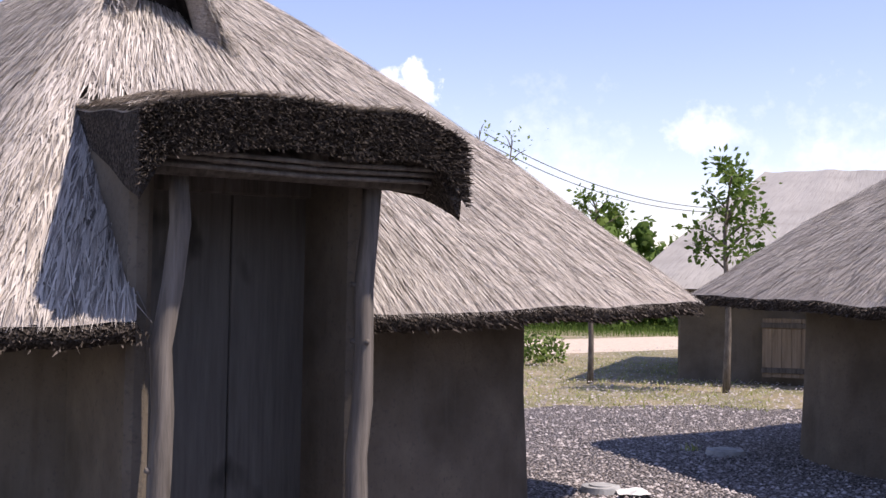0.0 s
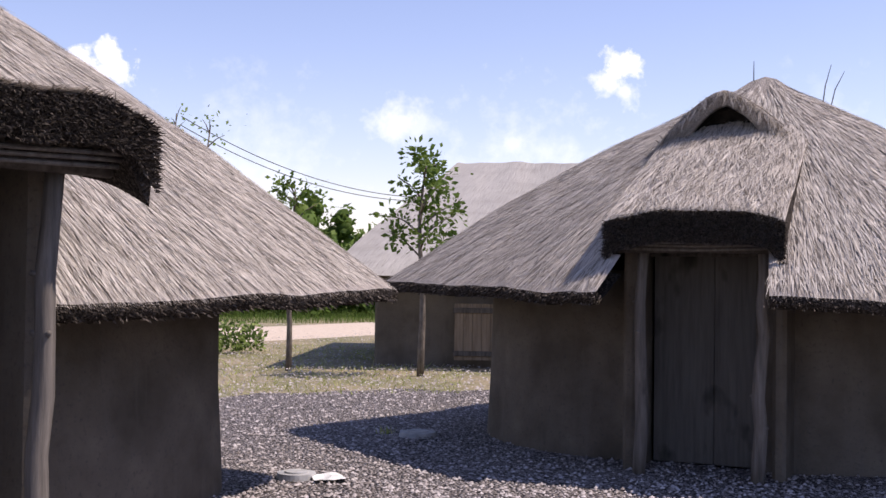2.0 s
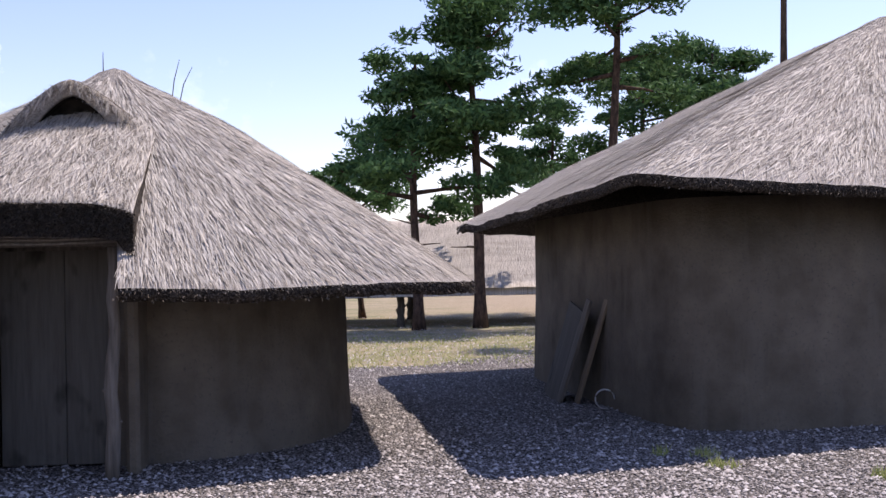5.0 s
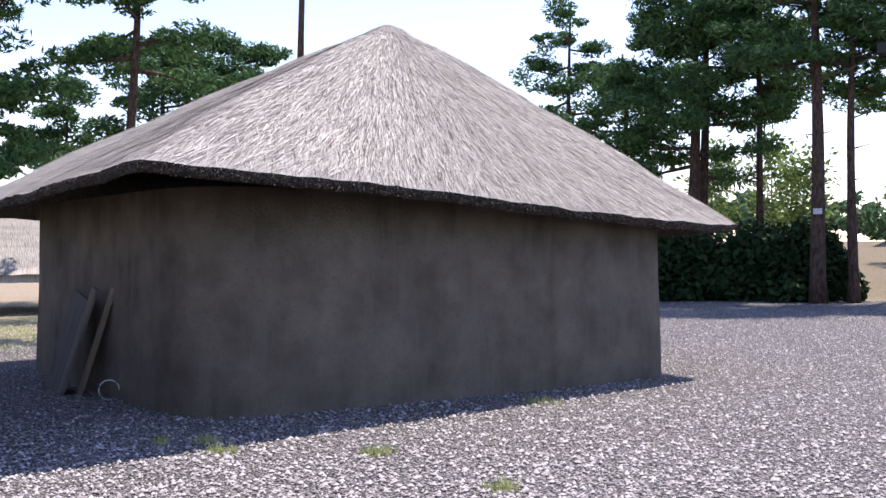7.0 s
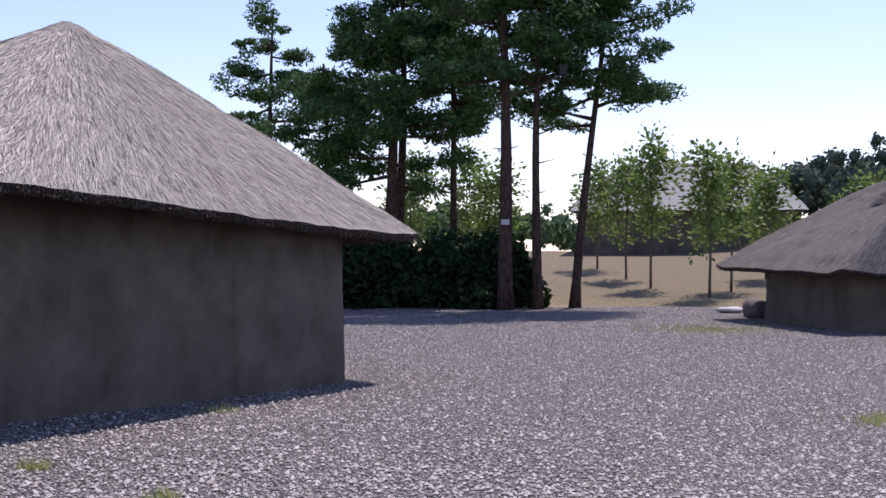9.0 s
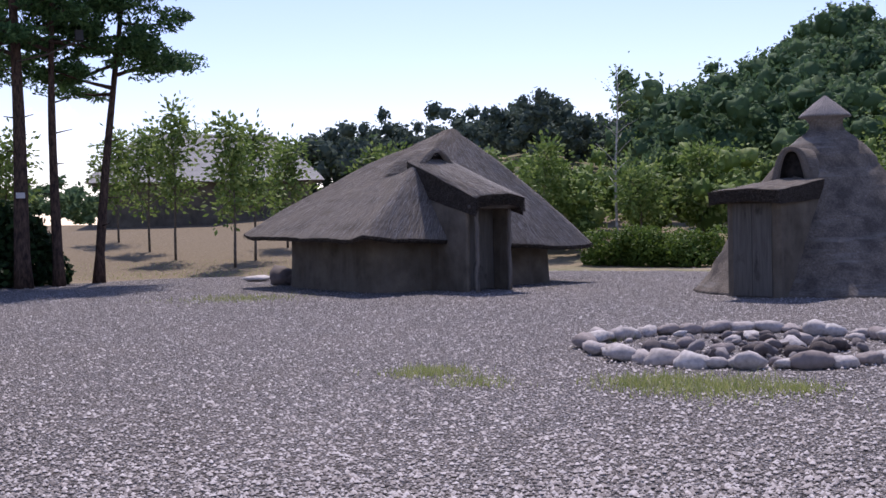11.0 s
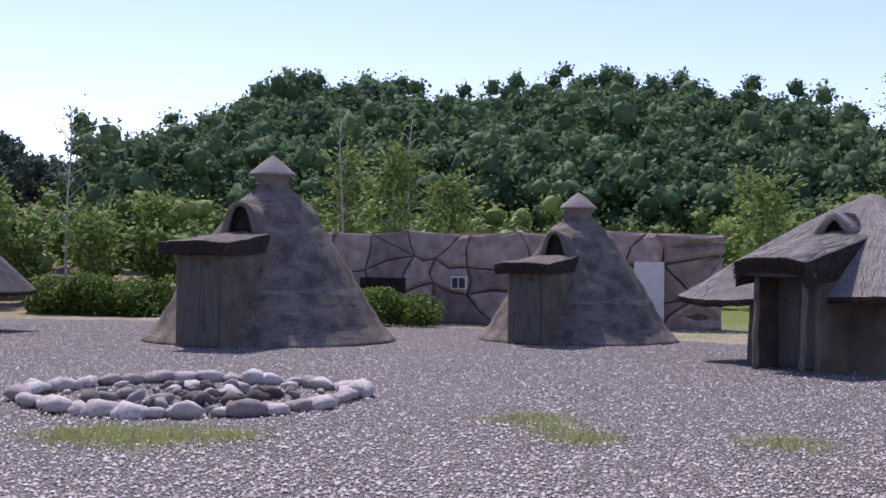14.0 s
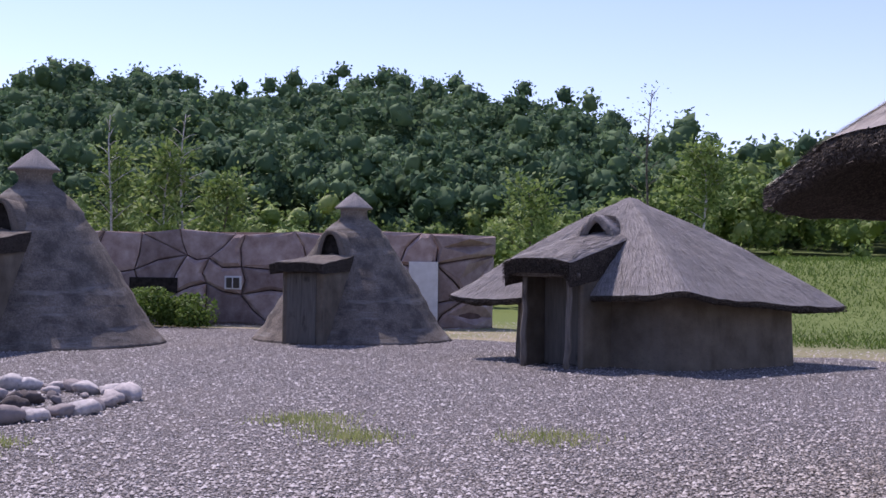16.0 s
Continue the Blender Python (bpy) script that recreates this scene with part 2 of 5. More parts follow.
# hill leaves lightened, far ones greyed too: distance haze put into the colour
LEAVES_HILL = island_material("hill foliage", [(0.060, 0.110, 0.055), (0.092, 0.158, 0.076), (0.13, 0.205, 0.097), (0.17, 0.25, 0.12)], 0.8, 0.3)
LEAVES_FAR = island_material("haze-tinted far foliage", [(0.07, 0.10, 0.075), (0.095, 0.13, 0.10), (0.12, 0.155, 0.12)], 0.9, 0.2)
GRASS = island_material("grass blades", [(0.26, 0.31, 0.095), (0.40, 0.44, 0.15), (0.54, 0.51, 0.26)], 0.8, 0.3)


def bark_material(name, light, dark, scale):
    k = Mat(name, 0.95, 0.1)
    n = k.noise(k.coords(scale), 1.0, 5, 0.65)
    return k.base(k.ramp(n, (0.35, dark), (0.65, light))).bump(n, 0.9, 0.03).m


PINE_BARK = bark_material("pine bark", (0.13, 0.085, 0.065), (0.035, 0.026, 0.022), (14, 14, 5))
BARK = bark_material("grey bark", (0.22, 0.19, 0.16), (0.09, 0.075, 0.06), (20, 20, 5))
BIRCH_BARK = bark_material("pale birch bark", (0.62, 0.60, 0.56), (0.25, 0.23, 0.21), (10, 10, 18))


def stone_material(name, *stops):
    k = Mat(name, 0.85, 0.25)
    c = k.coords()
    inf = k.node("ShaderNodeObjectInfo")
    a = k.noise(c, 5, 5, 0.6)
    b = k.noise(c, 40, 4, 0.7)
    col = k.ramp(inf.outputs["Random"], *stops)
    col = k.mix(k.step(a, 0.4, 0.7), col, k.mix(0.5, col, (0.18, 0.15, 0.14)))
    return k.base(col).bump(k.mix(0.4, a, b), 0.6, 0.03).m


RIVER_STONE = stone_material("river stone", (0.0, (0.30, 0.25, 0.23)), (0.3, (0.48, 0.42, 0.395)), (0.7, (0.60, 0.545, 0.515)), (1.0, (0.70, 0.65, 0.615)))
HEARTH_STONE = stone_material("burnt hearth stone", (0.0, (0.07, 0.055, 0.05)), (0.5, (0.16, 0.135, 0.13)), (1.0, (0.36, 0.325, 0.315)))


def rock_wall_material():
    k = Mat("moulded rock wall", 0.9, 0.2)
    c = k.coords()
    a = k.noise(c, 3, 5, 0.6)
    b = k.noise(c, 22, 4, 0.7)
    inf = k.node("ShaderNodeObjectInfo")
    tone = k.ramp(inf.outputs["Random"], (0.0, (0.62, 0.58, 0.58)), (0.5, (1.0, 0.96, 0.95)), (1.0, (1.25, 1.12, 1.08)))
    col = k.ramp(a, (0.3, (0.22, 0.165, 0.15)), (0.55, (0.33, 0.27, 0.25)), (0.75, (0.43, 0.375, 0.35)))
    col = k.mix(1.0, col, tone, "MULTIPLY")
    return k.base(col).bump(k.mix(0.5, a, b), 0.8, 0.05).m


ROCKWALL = rock_wall_material()
k = Mat("rock joint", 0.95, 0.1)
ROCKJOINT = k.base(k.ramp(k.noise(k.coords(), 6), (0.3, (0.075, 0.048, 0.042)), (0.7, (0.14, 0.095, 0.085)))).m
k = Mat("pale painted metal", 0.6, 0.3)
PALE = k.base(k.ramp(k.noise(k.coords(), 4), (0.3, (0.50, 0.49, 0.48)), (0.7, (0.62, 0.61, 0.60)))).m
k = Mat("dark glass", 0.15, 0.5)
DARKGLASS = k.base((0.02, 0.022, 0.025)).m
k = Mat("concrete lid", 0.8, 0.2)
LIDM = k.base(k.ramp(k.noise(k.coords(), 12), (0.3, (0.33, 0.33, 0.32)), (0.7, (0.48, 0.48, 0.47)))).m
k = Mat("black plastic", 0.5, 0.4)
BLACK = k.base((0.02, 0.02, 0.022)).m
PALE_THATCH = thatch_material("pale far thatch", (0.50, 0.475, 0.44), (0.41, 0.388, 0.358), (0.26, 0.245, 0.225), 0.5)

# ---- mesh helpers ----
rng = np.random.default_rng(5)


def mesh_of(name, verts, faces, material=None, uvs=None, smooth=False):
    me = bpy.data.meshes.new(name)
    me.from_pydata([tuple(v) for v in verts], [], [tuple(f) for f in faces])
    if uvs is not None:
        layer = me.uv_layers.new(name="UVMap")
        idx = np.zeros(len(me.loops), dtype=np.int32)
        me.loops.foreach_get("vertex_index", idx)
        layer.data.foreach_set("uv", np.asarray(uvs, dtype=np.float32)[idx].ravel())
    if smooth:
        me.polygons.foreach_set("use_smooth", [True] * len(me.polygons))
    if material:
        me.materials.append(material)
    return me


def child(name, me, parent, label="", kind=""):
    ob = new(name, me)
    ob.parent = parent
    return tagged(ob, label, kind=kind)


def part(name, bm, material, parent, label="", smooth=False):
    me = bpy.data.meshes.new(name)
    bm.to_mesh(me)
    bm.free()
    me.materials.append(material)
    if smooth:
        me.polygons.foreach_set("use_smooth", [True] * len(me.polygons))
    return child(name, me, parent, label)


def root(name, m, label, category, group=""):
    ob = new(name)
    ob.empty_display_size = 0.3
    ob.matrix_world = m
    return tagged(ob, label, category, group)


def sheet(fn, nu, nv, closed=False):
    """Grid of points fn(i/nu, j/nv) with faces; closed joins the u ends. Returns verts, faces, uvs."""
    cols = nu if closed else nu + 1
    verts, uvs, faces = [], [], []
    for i in range(cols):
        for j in range(nv + 1):
            p, uv = fn(i / nu, j / nv)
            verts.append(p)
            uvs.append(uv)
    for i in range(nu):
        a, b = i * (nv + 1), ((i + 1) % cols) * (nv + 1)
        for j in range(nv):
            faces.append((a + j, b + j, b + j + 1, a + j + 1))
    return verts, faces, uvs


def tube(points, radii, sides=8, wob=0.0, seed=0):
    """Verts and faces of a tapered tube along points."""
    r = random.Random(seed)
    verts, faces = [], []
    pts = [Vector(p) for p in points]
    for i, p in enumerate(pts):
        d = (pts[min(i + 1, len(pts) - 1)] - pts[max(i - 1, 0)]).normalized()
        a = d.orthogonal().normalized() if abs(d.z) < 0.9 else Vector((1, 0, 0)) - d * d.x
        a.normalize()
        b = d.cross(a)
        for k in range(sides):
            t = 2 * math.pi * k / sides
            q = radii[i] * (1 + wob * (r.random() - 0.5))
            verts.append(p + a * (math.cos(t) * q) + b * (math.sin(t) * q))
    for i in range(len(pts) - 1):
        for k in range(sides):
            k2 = (k + 1) % sides
            faces.append((i * sides + k, i * sides + k2, (i + 1) * sides + k2, (i + 1) * sides + k))
    n = len(verts)
    faces.append(tuple(range(sides - 1, -1, -1)))
    faces.append(tuple(range(n - sides, n)))
    return verts, faces


def joined(pieces):
    verts, faces = [], []
    for v, f in pieces:
        o = len(verts)
        verts += list(v)
        faces += [tuple(i + o for i in q) for q in f]
    return verts, faces


def box(bm, sx, sy, sz, at=(0, 0, 0), bevel=0.01, turn=0.0):
    r = bmesh.ops.create_cube(bm, size=1.0)
    vs = r["verts"]
    bmesh.ops.scale(bm, vec=(sx, sy, sz), verts=vs)
    if bevel:
        es = list({e for v in vs for e in v.link_edges})
        r2 = bmesh.ops.bevel(bm, geom=es, offset=bevel, segments=1, affect="EDGES")
        vs = list({v for f in r2["faces"] for v in f.verts} | {v for v in vs if v.is_valid})
    bmesh.ops.transform(bm, matrix=Matrix.Translation(at) @ Matrix.Rotation(turn, 4, "Z"), verts=vs)


def quads(centres, sizes, seed=0, up=0.0, aspect=0.6, faces=None):
    """Loose leaf quads of random turn at the centres (numpy)."""
    g = np.random.default_rng(seed)
    c = np.asarray(centres, dtype=float)
    n = len(c)
    s = np.broadcast_to(np.asarray(sizes, dtype=float), (n,))
    a = g.normal(size=(n, 3))
    a[:, 2] *= (1 - up)
    a /= np.linalg.norm(a, axis=1, keepdims=True)
    turn = g.normal(size=(n, 3)) if faces is None else np.asarray(faces) + 0.55 * g.normal(size=(n, 3))
    b = np.cross(a, turn)
    b /= np.linalg.norm(b, axis=1, keepdims=True)
    a = a * s[:, None] * 0.5
    b = b * s[:, None] * 0.5 * aspect
    v = np.stack([c - a, c + b, c + a, c - b], 1).reshape(-1, 3)
    f = np.arange(4 * n).reshape(-1, 4)
    return v, f


def raw_mesh(name, v, f, material):
    me = bpy.data.meshes.new(name)
    me.vertices.add(len(v))
    me.vertices.foreach_set("co", np.asarray(v, dtype=np.float32).ravel())
    f = np.asarray(f, dtype=np.int32)
    k = f.shape[1]
    me.loops.add(f.size)
    me.loops.foreach_set("vertex_index", f.ravel())
    me.polygons.add(len(f))
    me.polygons.foreach_set("loop_start", np.arange(0, f.size, k, dtype=np.int32))
    me.update(calc_edges=True)
    me.materials.append(material)
    return me


def smooth01(x):
    x = min(max(x, 0.0), 1.0)
    return x * x * (3 - 2 * x)


def lerp_table(table, x):
    for (x0, y0), (x1, y1) in zip(table, table[1:]):
        if x <= x1:
            return y0 + (y1 - y0) * smooth01((x - x0) / (x1 - x0)) if x > x0 else y0
    return table[-1][1]


# ---- ground ----
RIDGE = [(95, 0), (99, 2.0), (102, 3.8), (107.3, 5.3), (112.2, 6.8), (114.9, 5.5), (116.4, 5.0), (119.5, 5.0), (123.2, 8.4), (125.1, 11.5), (128.2, 12.8), (128.6, 12.9), (130.9, 12.3), (132.3, 12.2), (133.7, 10.4), (133.9, 11.2), (136.4, 11.3), (138.3, 11.7), (141.7, 13.3), (144.5, 13.1), (147.9, 11.6), (150.7, 11.1), (152.1, 9.5), (153.7, 7.2), (154.7, 4.1), (156.7, 3.0), (163, 2.8), (173, 2.4), (190, 0)]
EAST = [(58.5, 0), (70.2, 0.4), (81.9, 1.0), (102.1, 1.0), (123.3, 0.6), (158.0, 0.0)]


def ground_z(x, y):
    r = math.hypot(x, y)
    az = math.degrees(math.atan2(x, y)) % 360
    z = 2.0 * lerp_table(EAST, az) * smooth01((r - 36) / 38) if az < 180 else 0.0
    z += lerp_table(RIDGE, az) * smooth01((r - 47) / 68) * (1.0 if az < 200 else 0.0)
    if 150 < az < 200:
        z += 2.2 * smooth01((az - 150) / 6) * smooth01((200 - az) / 10) * smooth01((r - 27) / 14)
    return z


def build_ground():
    radii = [0.0] + [2.0 * 1.16 ** i for i in range(1, 52)]
    radii = [r for r in radii if r < 3000] + [3500]
    n = 180
    verts, faces = [(0, 0, 0)], []
    for r in radii[1:]:
        for k in range(n):
            a = 2 * math.pi * k / n
            x, y = r * math.sin(a), r * math.cos(a)
            z = ground_z(x, y) + (0.05 * noise.noise((x * 0.15, y * 0.15, 0)) * smooth01((r - 26) / 10))
            if r < 45:
                z -= 0.03
            verts.append((x, y, z))
    for k in range(n):
        faces.append((0, 1 + (k + 1) % n, 1 + k))
    for i in range(len(radii) - 2):
        for k in range(n):
            a, b = 1 + i * n, 1 + (i + 1) * n
            faces.append((a + k, a + (k + 1) % n, b + (k + 1) % n, b + k))
    ob = new("ground", mesh_of("ground", verts, faces, GROUND, smooth=True))
    tagged(ob, "dry grass and sandy soil rising to a green hill", "ground", kind="structure")


build_ground()
YARD = [(-180, 18), (-60, 15), (0, 15.3), (7.9, 16.2), (19.3, 17.0), (34.1, 17.5), (43.9, 19.5), (58.5, 25), (73.2, 32), (83.9, 38), (98.0, 38.5), (112.4, 38), (122.3, 36), (134.0, 33), (144.0, 29), (154.0, 26), (163.0, 25), (180, 18)]


def yard_edge(az):
    return lerp_table(YARD, az) + 0.5 * noise.noise((az * 0.35, 3.1, 0)) + 0.25 * noise.noise((az * 1.7, 9.1, 0))


def build_yard():
    n, m = 360, 14
    verts, faces = [(0, 0, 0.004)], []
    for k in range(n):
        az = -180 + 360 * k / n
        a, e = radians(az), yard_edge(az)
        for j, q in enumerate(np.linspace(0.12, 1, m)):
            r = e * q
            x, y = r * math.sin(a), r * math.cos(a)
            verts.append((x, y, ground_z(x, y) + (0.004 if q < 1 else -0.035) + 0.012 * noise.noise((x * 0.7, y * 0.7, 1.0)) * smooth01((r - 4) / 4)))
    for k in range(n):
        a, b = 1 + k * m, 1 + ((k + 1) % n) * m
        faces.append((0, b, a))
        for j in range(m - 1):
            faces.append((a + j, b + j, b + j + 1, a + j + 1))
    tagged(new("gravel_yard", mesh_of("gravel_yard", verts, faces, GRAVEL, smooth=True)), "grey crushed gravel covering the village yard", "gravel", kind="structure")


build_yard()


def build_road():
    def fn(u, v):
        s = -60 + 160 * u
        bend = 6.0 * smooth01((s - 20) / 60)
        w = (v - 0.5) * (5.2 + 0.5 * noise.noise((s * 0.3, v, 0)))
        x, y = 2.0 + 0.76 * s - 0.65 * w, 30.6 + 0.65 * s + 0.76 * w - bend
        return (x, y, ground_z(x, y) + 0.02 - 0.05 * (abs(v - 0.5) > 0.45)), (u, v)
    v, f, uv = sheet(fn, 80, 8)
    tagged(new("road", mesh_of("road", v, f, ROAD, smooth=True)), "pale sandy road crossing the grass", "road", kind="structure")


build_road()

# ---- huts ----


def plan_radius(th, a, b, n):
    c, s = abs(math.cos(th)), abs(math.sin(th))
    return 1.0 / ((c / a) ** n + (s / b) ** n) ** (1.0 / n)


def hip_plan(corners, centre, k=12.0):
    """Radius and height round a convex plan of (x, y, z) corners with softened corners, seen from the centre."""
    cs = sorted(((math.atan2(y - centre[1], x - centre[0]), x - centre[0], y - centre[1], z) for x, y, z in corners))
    edges = []
    for (_, x0, y0, _), (_, x1, y1, _) in zip(cs, cs[1:] + cs[:1]):
        nx, ny = y1 - y0, x0 - x1
        d = nx * x0 + ny * y0
        edges.append((nx / d, ny / d))

    def radius(th):
        c, q = math.cos(th), math.sin(th)
        return sum(max(0.0, nx * c + ny * q) ** k for nx, ny in edges) ** (-1.0 / k)

    def height(th):
        th = math.remainder(th, 2 * math.pi)
        ring = [(cs[-1][0] - 2 * math.pi, cs[-1][3])] + [(c[0], c[3]) for c in cs] + [(cs[0][0] + 2 * math.pi, cs[0][3])]
        for (a0, z0), (a1, z1) in zip(ring, ring[1:]):
            if a0 <= th <= a1:
                return z0 + (z1 - z0) * (th - a0) / (a1 - a0)
        return cs[0][3]

    def along(th):
        """How far along its edge a bearing lies, and the angle to the nearest corner."""
        th = math.remainder(th, 2 * math.pi)
        ring = [cs[-1][0] - 2 * math.pi] + [c[0] for c in cs] + [cs[0][0] + 2 * math.pi]
        for a0, a1 in zip(ring, ring[1:]):
            if a0 <= th <= a1:
                return (th - a0) / (a1 - a0), min(th - a0, a1 - th)
        return 0.0, 0.0
    return radius, height, along


class Roof:
    """Thatched roof over a rounded plan; local front is -y. A plan of corners, (x, y, z) each, makes it hipped."""

    def __init__(self, a, b, n, eave, apex, ridge=0.0, bow=0.12, dip=0.0, thick=0.10, seed=0, lift=(0, 0, 0), shift=(0, 0), notch=None, front=None, tilt=(0, 0), plan=None, peak=(0, 0), crisp=12.0, rib=0.0, sag=0.0):
        self.rib, self.sag = rib, sag
        self.hips = hip_plan(plan, peak, crisp) if plan else None
        self.peak = peak
        self.tilt = tilt
        self.front = front
        self.lift, self.shift, self.notch = lift, shift, notch
        self.a, self.b, self.n, self.eave, self.apex = a, b, n, eave, apex
        self.ridge, self.bow, self.dip, self.thick, self.seed = ridge, bow, dip, thick, seed

    def point(self, th, s):
        if self.hips:
            r = self.hips[0](th) * (1 + 0.008 * noise.noise((th * 3, self.seed, 0)))
            x, y = self.peak[0] + r * s * math.cos(th), self.peak[1] + r * s * math.sin(th)
            drop = s + self.bow * (s * s - s) if s > 0.06 else s * s / 0.06 * (1 - self.bow)
            q, off = self.hips[2](th)
            z = self.apex - (self.apex - self.hips[1](th) + self.sag * 4 * q * (1 - q) * s ** 2) * drop
            z += self.rib * math.exp(-(off * r * s / 0.28) ** 2) * min(1.0, s * 3)
            z += 0.045 * noise.noise((x * 0.9, y * 0.9, self.seed * 7.0)) + 0.02 * noise.noise((x * 3.1, y * 3.1, self.seed))
            return Vector((x, y, z))
        r = plan_radius(th, self.a, self.b, self.n) * (1 + 0.012 * noise.noise((th * 3, self.seed, 0)))
        if self.front and math.sin(th) < -0.2:
            rf = self.front / -math.sin(th)
            r = (r ** -9 + rf ** -9) ** (-1 / 9)
        if self.lift[2]:
            r *= 1 + self.lift[2] * math.exp(-((math.remainder(th - self.lift[0], 2 * math.pi)) / 0.30) ** 2) * s
        q = s
        x, y = r * q * math.cos(th), r * q * math.sin(th)
        if self.ridge:
            x = x * (1 - self.ridge / self.a) + self.ridge * max(-1, min(1, math.cos(th) * 1.6)) * (1 if s > 0 else 1) * min(1, s * 8 + 0.9)
        x += self.shift[0] * (1 - s)
        y += self.shift[1] * (1 - s)
        drop = s + self.bow * (s * s - s) * 1.0
        drop = drop * (1 - 0.0) if s > 0.06 else s * s / 0.06 * (1 - self.bow)
        corner = abs(math.cos(2 * (th))) ** 2
        z = self.apex - (self.apex - self.eave) * drop + self.dip * (1 - corner) * s ** 4
        z += (self.tilt[0] * x + self.tilt[1] * y) * s
        if self.lift[1]:
            z += self.lift[1] * math.exp(-((math.remainder(th - self.lift[0], 2 * math.pi)) / 0.42) ** 2) * s ** 3
        z += 0.045 * noise.noise((x * 0.9, y * 0.9, self.seed * 7.0)) + 0.02 * noise.noise((x * 3.1, y * 3.1, self.seed))
        return Vector((x, y, z))

    def height_at(self, x, y):
        """Height of the thatch over a place of the plan."""
        th = math.atan2(y - self.peak[1], x - self.peak[0])
        e = self.point(th, 1.0)
        s = math.hypot(x - self.peak[0], y - self.peak[1]) / math.hypot(e.x - self.peak[0], e.y - self.peak[1])
        return self.point(th, min(s, 1.0)).z

    def cut(self, p, grow=0.0):
        return self.notch is not None and -self.notch[0] - grow < p.x < self.notch[2] + grow and p.y < self.notch[1] - grow

    def normal(self, th, s):
        e = 0.01
        a = self.point(th + e, s) - self.point(th - e, s)
        b = self.point(th, min(1, s + e)) - self.point(th, max(0.02, s - e))
        n = b.cross(a)
        return n.normalized() if n.z > 0 else -n.normalized()

    def build(self, parent, thatch, straw, strands=0, fringe=True, ragged=1.0):
        nu, nv = 224, 26

        def top(u, v):
            th = u * 2 * math.pi
            p = self.point(th, v)
            return p, (th * (self.a + self.b) * 0.5, v * self.a * 1.2)
        v, f, uv = sheet(top, nu, nv, closed=True)
        f = [q for q in f if not self.cut(sum((Vector(v[i]) for i in q), Vector()) / 4)]
        child("roof", mesh_of("roof", v, f, thatch, uv, True), parent, "sloping thatch of weathered straw")
        # trimmed edge and underside, their shade put into the dark EDGE colour
        ev, ef = [], []
        for k in range(nu):
            th = k / nu * 2 * math.pi
            p = self.point(th, 1.0)
            r = Vector((p.x - self.peak[0], p.y - self.peak[1], 0)).normalized()
            jag = 0.012 * noise.noise((th * 40, 1, self.seed)) + 0.012 * noise.noise((th * 11, 4, self.seed))
            for dr, dz in ((-0.01, 0.0), (0.0, -self.thick * 0.5), (-0.05, -self.thick)):
                ev.append(p + r * (dr + jag) + Vector((0, 0, dz + jag)))
            for q in (0.88, 0.62):
                ev.append(self.point(th, q) - Vector((0, 0, self.thick * 1.7)))
        for k in range(nu):
            k2 = (k + 1) % nu
            for j in range(4):
                q = (k * 5 + j, k2 * 5 + j, k2 * 5 + j + 1, k * 5 + j + 1)
                if not self.cut(sum((ev[i] for i in q), Vector()) / 4, 0.04):
                    ef.append(q)
        child("eave_edge", mesh_of("eave_edge", ev, ef, EDGE, None, True), parent, "trimmed straw edge and underside, coloured dark for their shade")
        if strands:
            self.strands(parent, straw, strands, ragged)
        if fringe:
            self.fringe(parent, ragged)

    def strands(self, parent, straw, count, ragged):
        r = random.Random(self.seed + 11)
        vs = np.zeros((count * 3, 3), dtype=np.float32)
        n = 0
        for i in range(count):
            th = r.random() * 2 * math.pi
            s0 = math.sqrt(r.random()) * 0.93 + 0.04
            ln = (0.10 + 0.22 * r.random()) / self.a
            s1 = min(1.012, s0 + ln)
            dth = r.gauss(0, 0.010)
            if self.cut(self.point(th, s0), 0.02):
                continue
            p0, p1 = self.point(th, s0), self.point(th + dth, s1)
            nn = self.normal(th, min(s0, 0.98))
            w = nn.cross(p1 - p0).normalized() * (0.0032 + 0.0044 * r.random())
            vs[n:n + 3] = p0 + nn * 0.004 - w, p0 + nn * 0.004 + w, p1 + nn * (0.008 + 0.020 * r.random() * ragged)
            n += 3
        me = raw_mesh("straw", vs[:n], np.arange(n).reshape(-1, 3), straw)
        child("straw", me, parent, "loose straws lying down the thatch", "stuff")

    def fringe(self, parent, ragged):
        r = random.Random(self.seed + 5)
        count = int(5000 * ragged)
        vs = np.zeros((count * 3, 3), dtype=np.float32)
        n = 0
        for i in range(count):
            th = r.random() * 2 * math.pi
            p = self.point(th, 1.0)
            if self.cut(p):
                continue
            out = Vector((p.x - self.peak[0], p.y - self.peak[1], 0)).normalized()
            q = p + Vector((0, 0, -self.thick * r.random())) + out * 0.015
            d = (out * (0.6 + 0.5 * r.random()) + Vector((r.gauss(0, 0.25), r.gauss(0, 0.25), -0.45))).normalized()
            w = d.cross(Vector((r.gauss(0, 1), r.gauss(0, 1), 0.3))).normalized() * 0.006
            vs[n:n + 3] = q - w, q + w, q + d * (0.012 + 0.032 * r.random())
            n += 3
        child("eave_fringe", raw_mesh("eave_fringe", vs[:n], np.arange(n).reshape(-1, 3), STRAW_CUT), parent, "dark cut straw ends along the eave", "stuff")


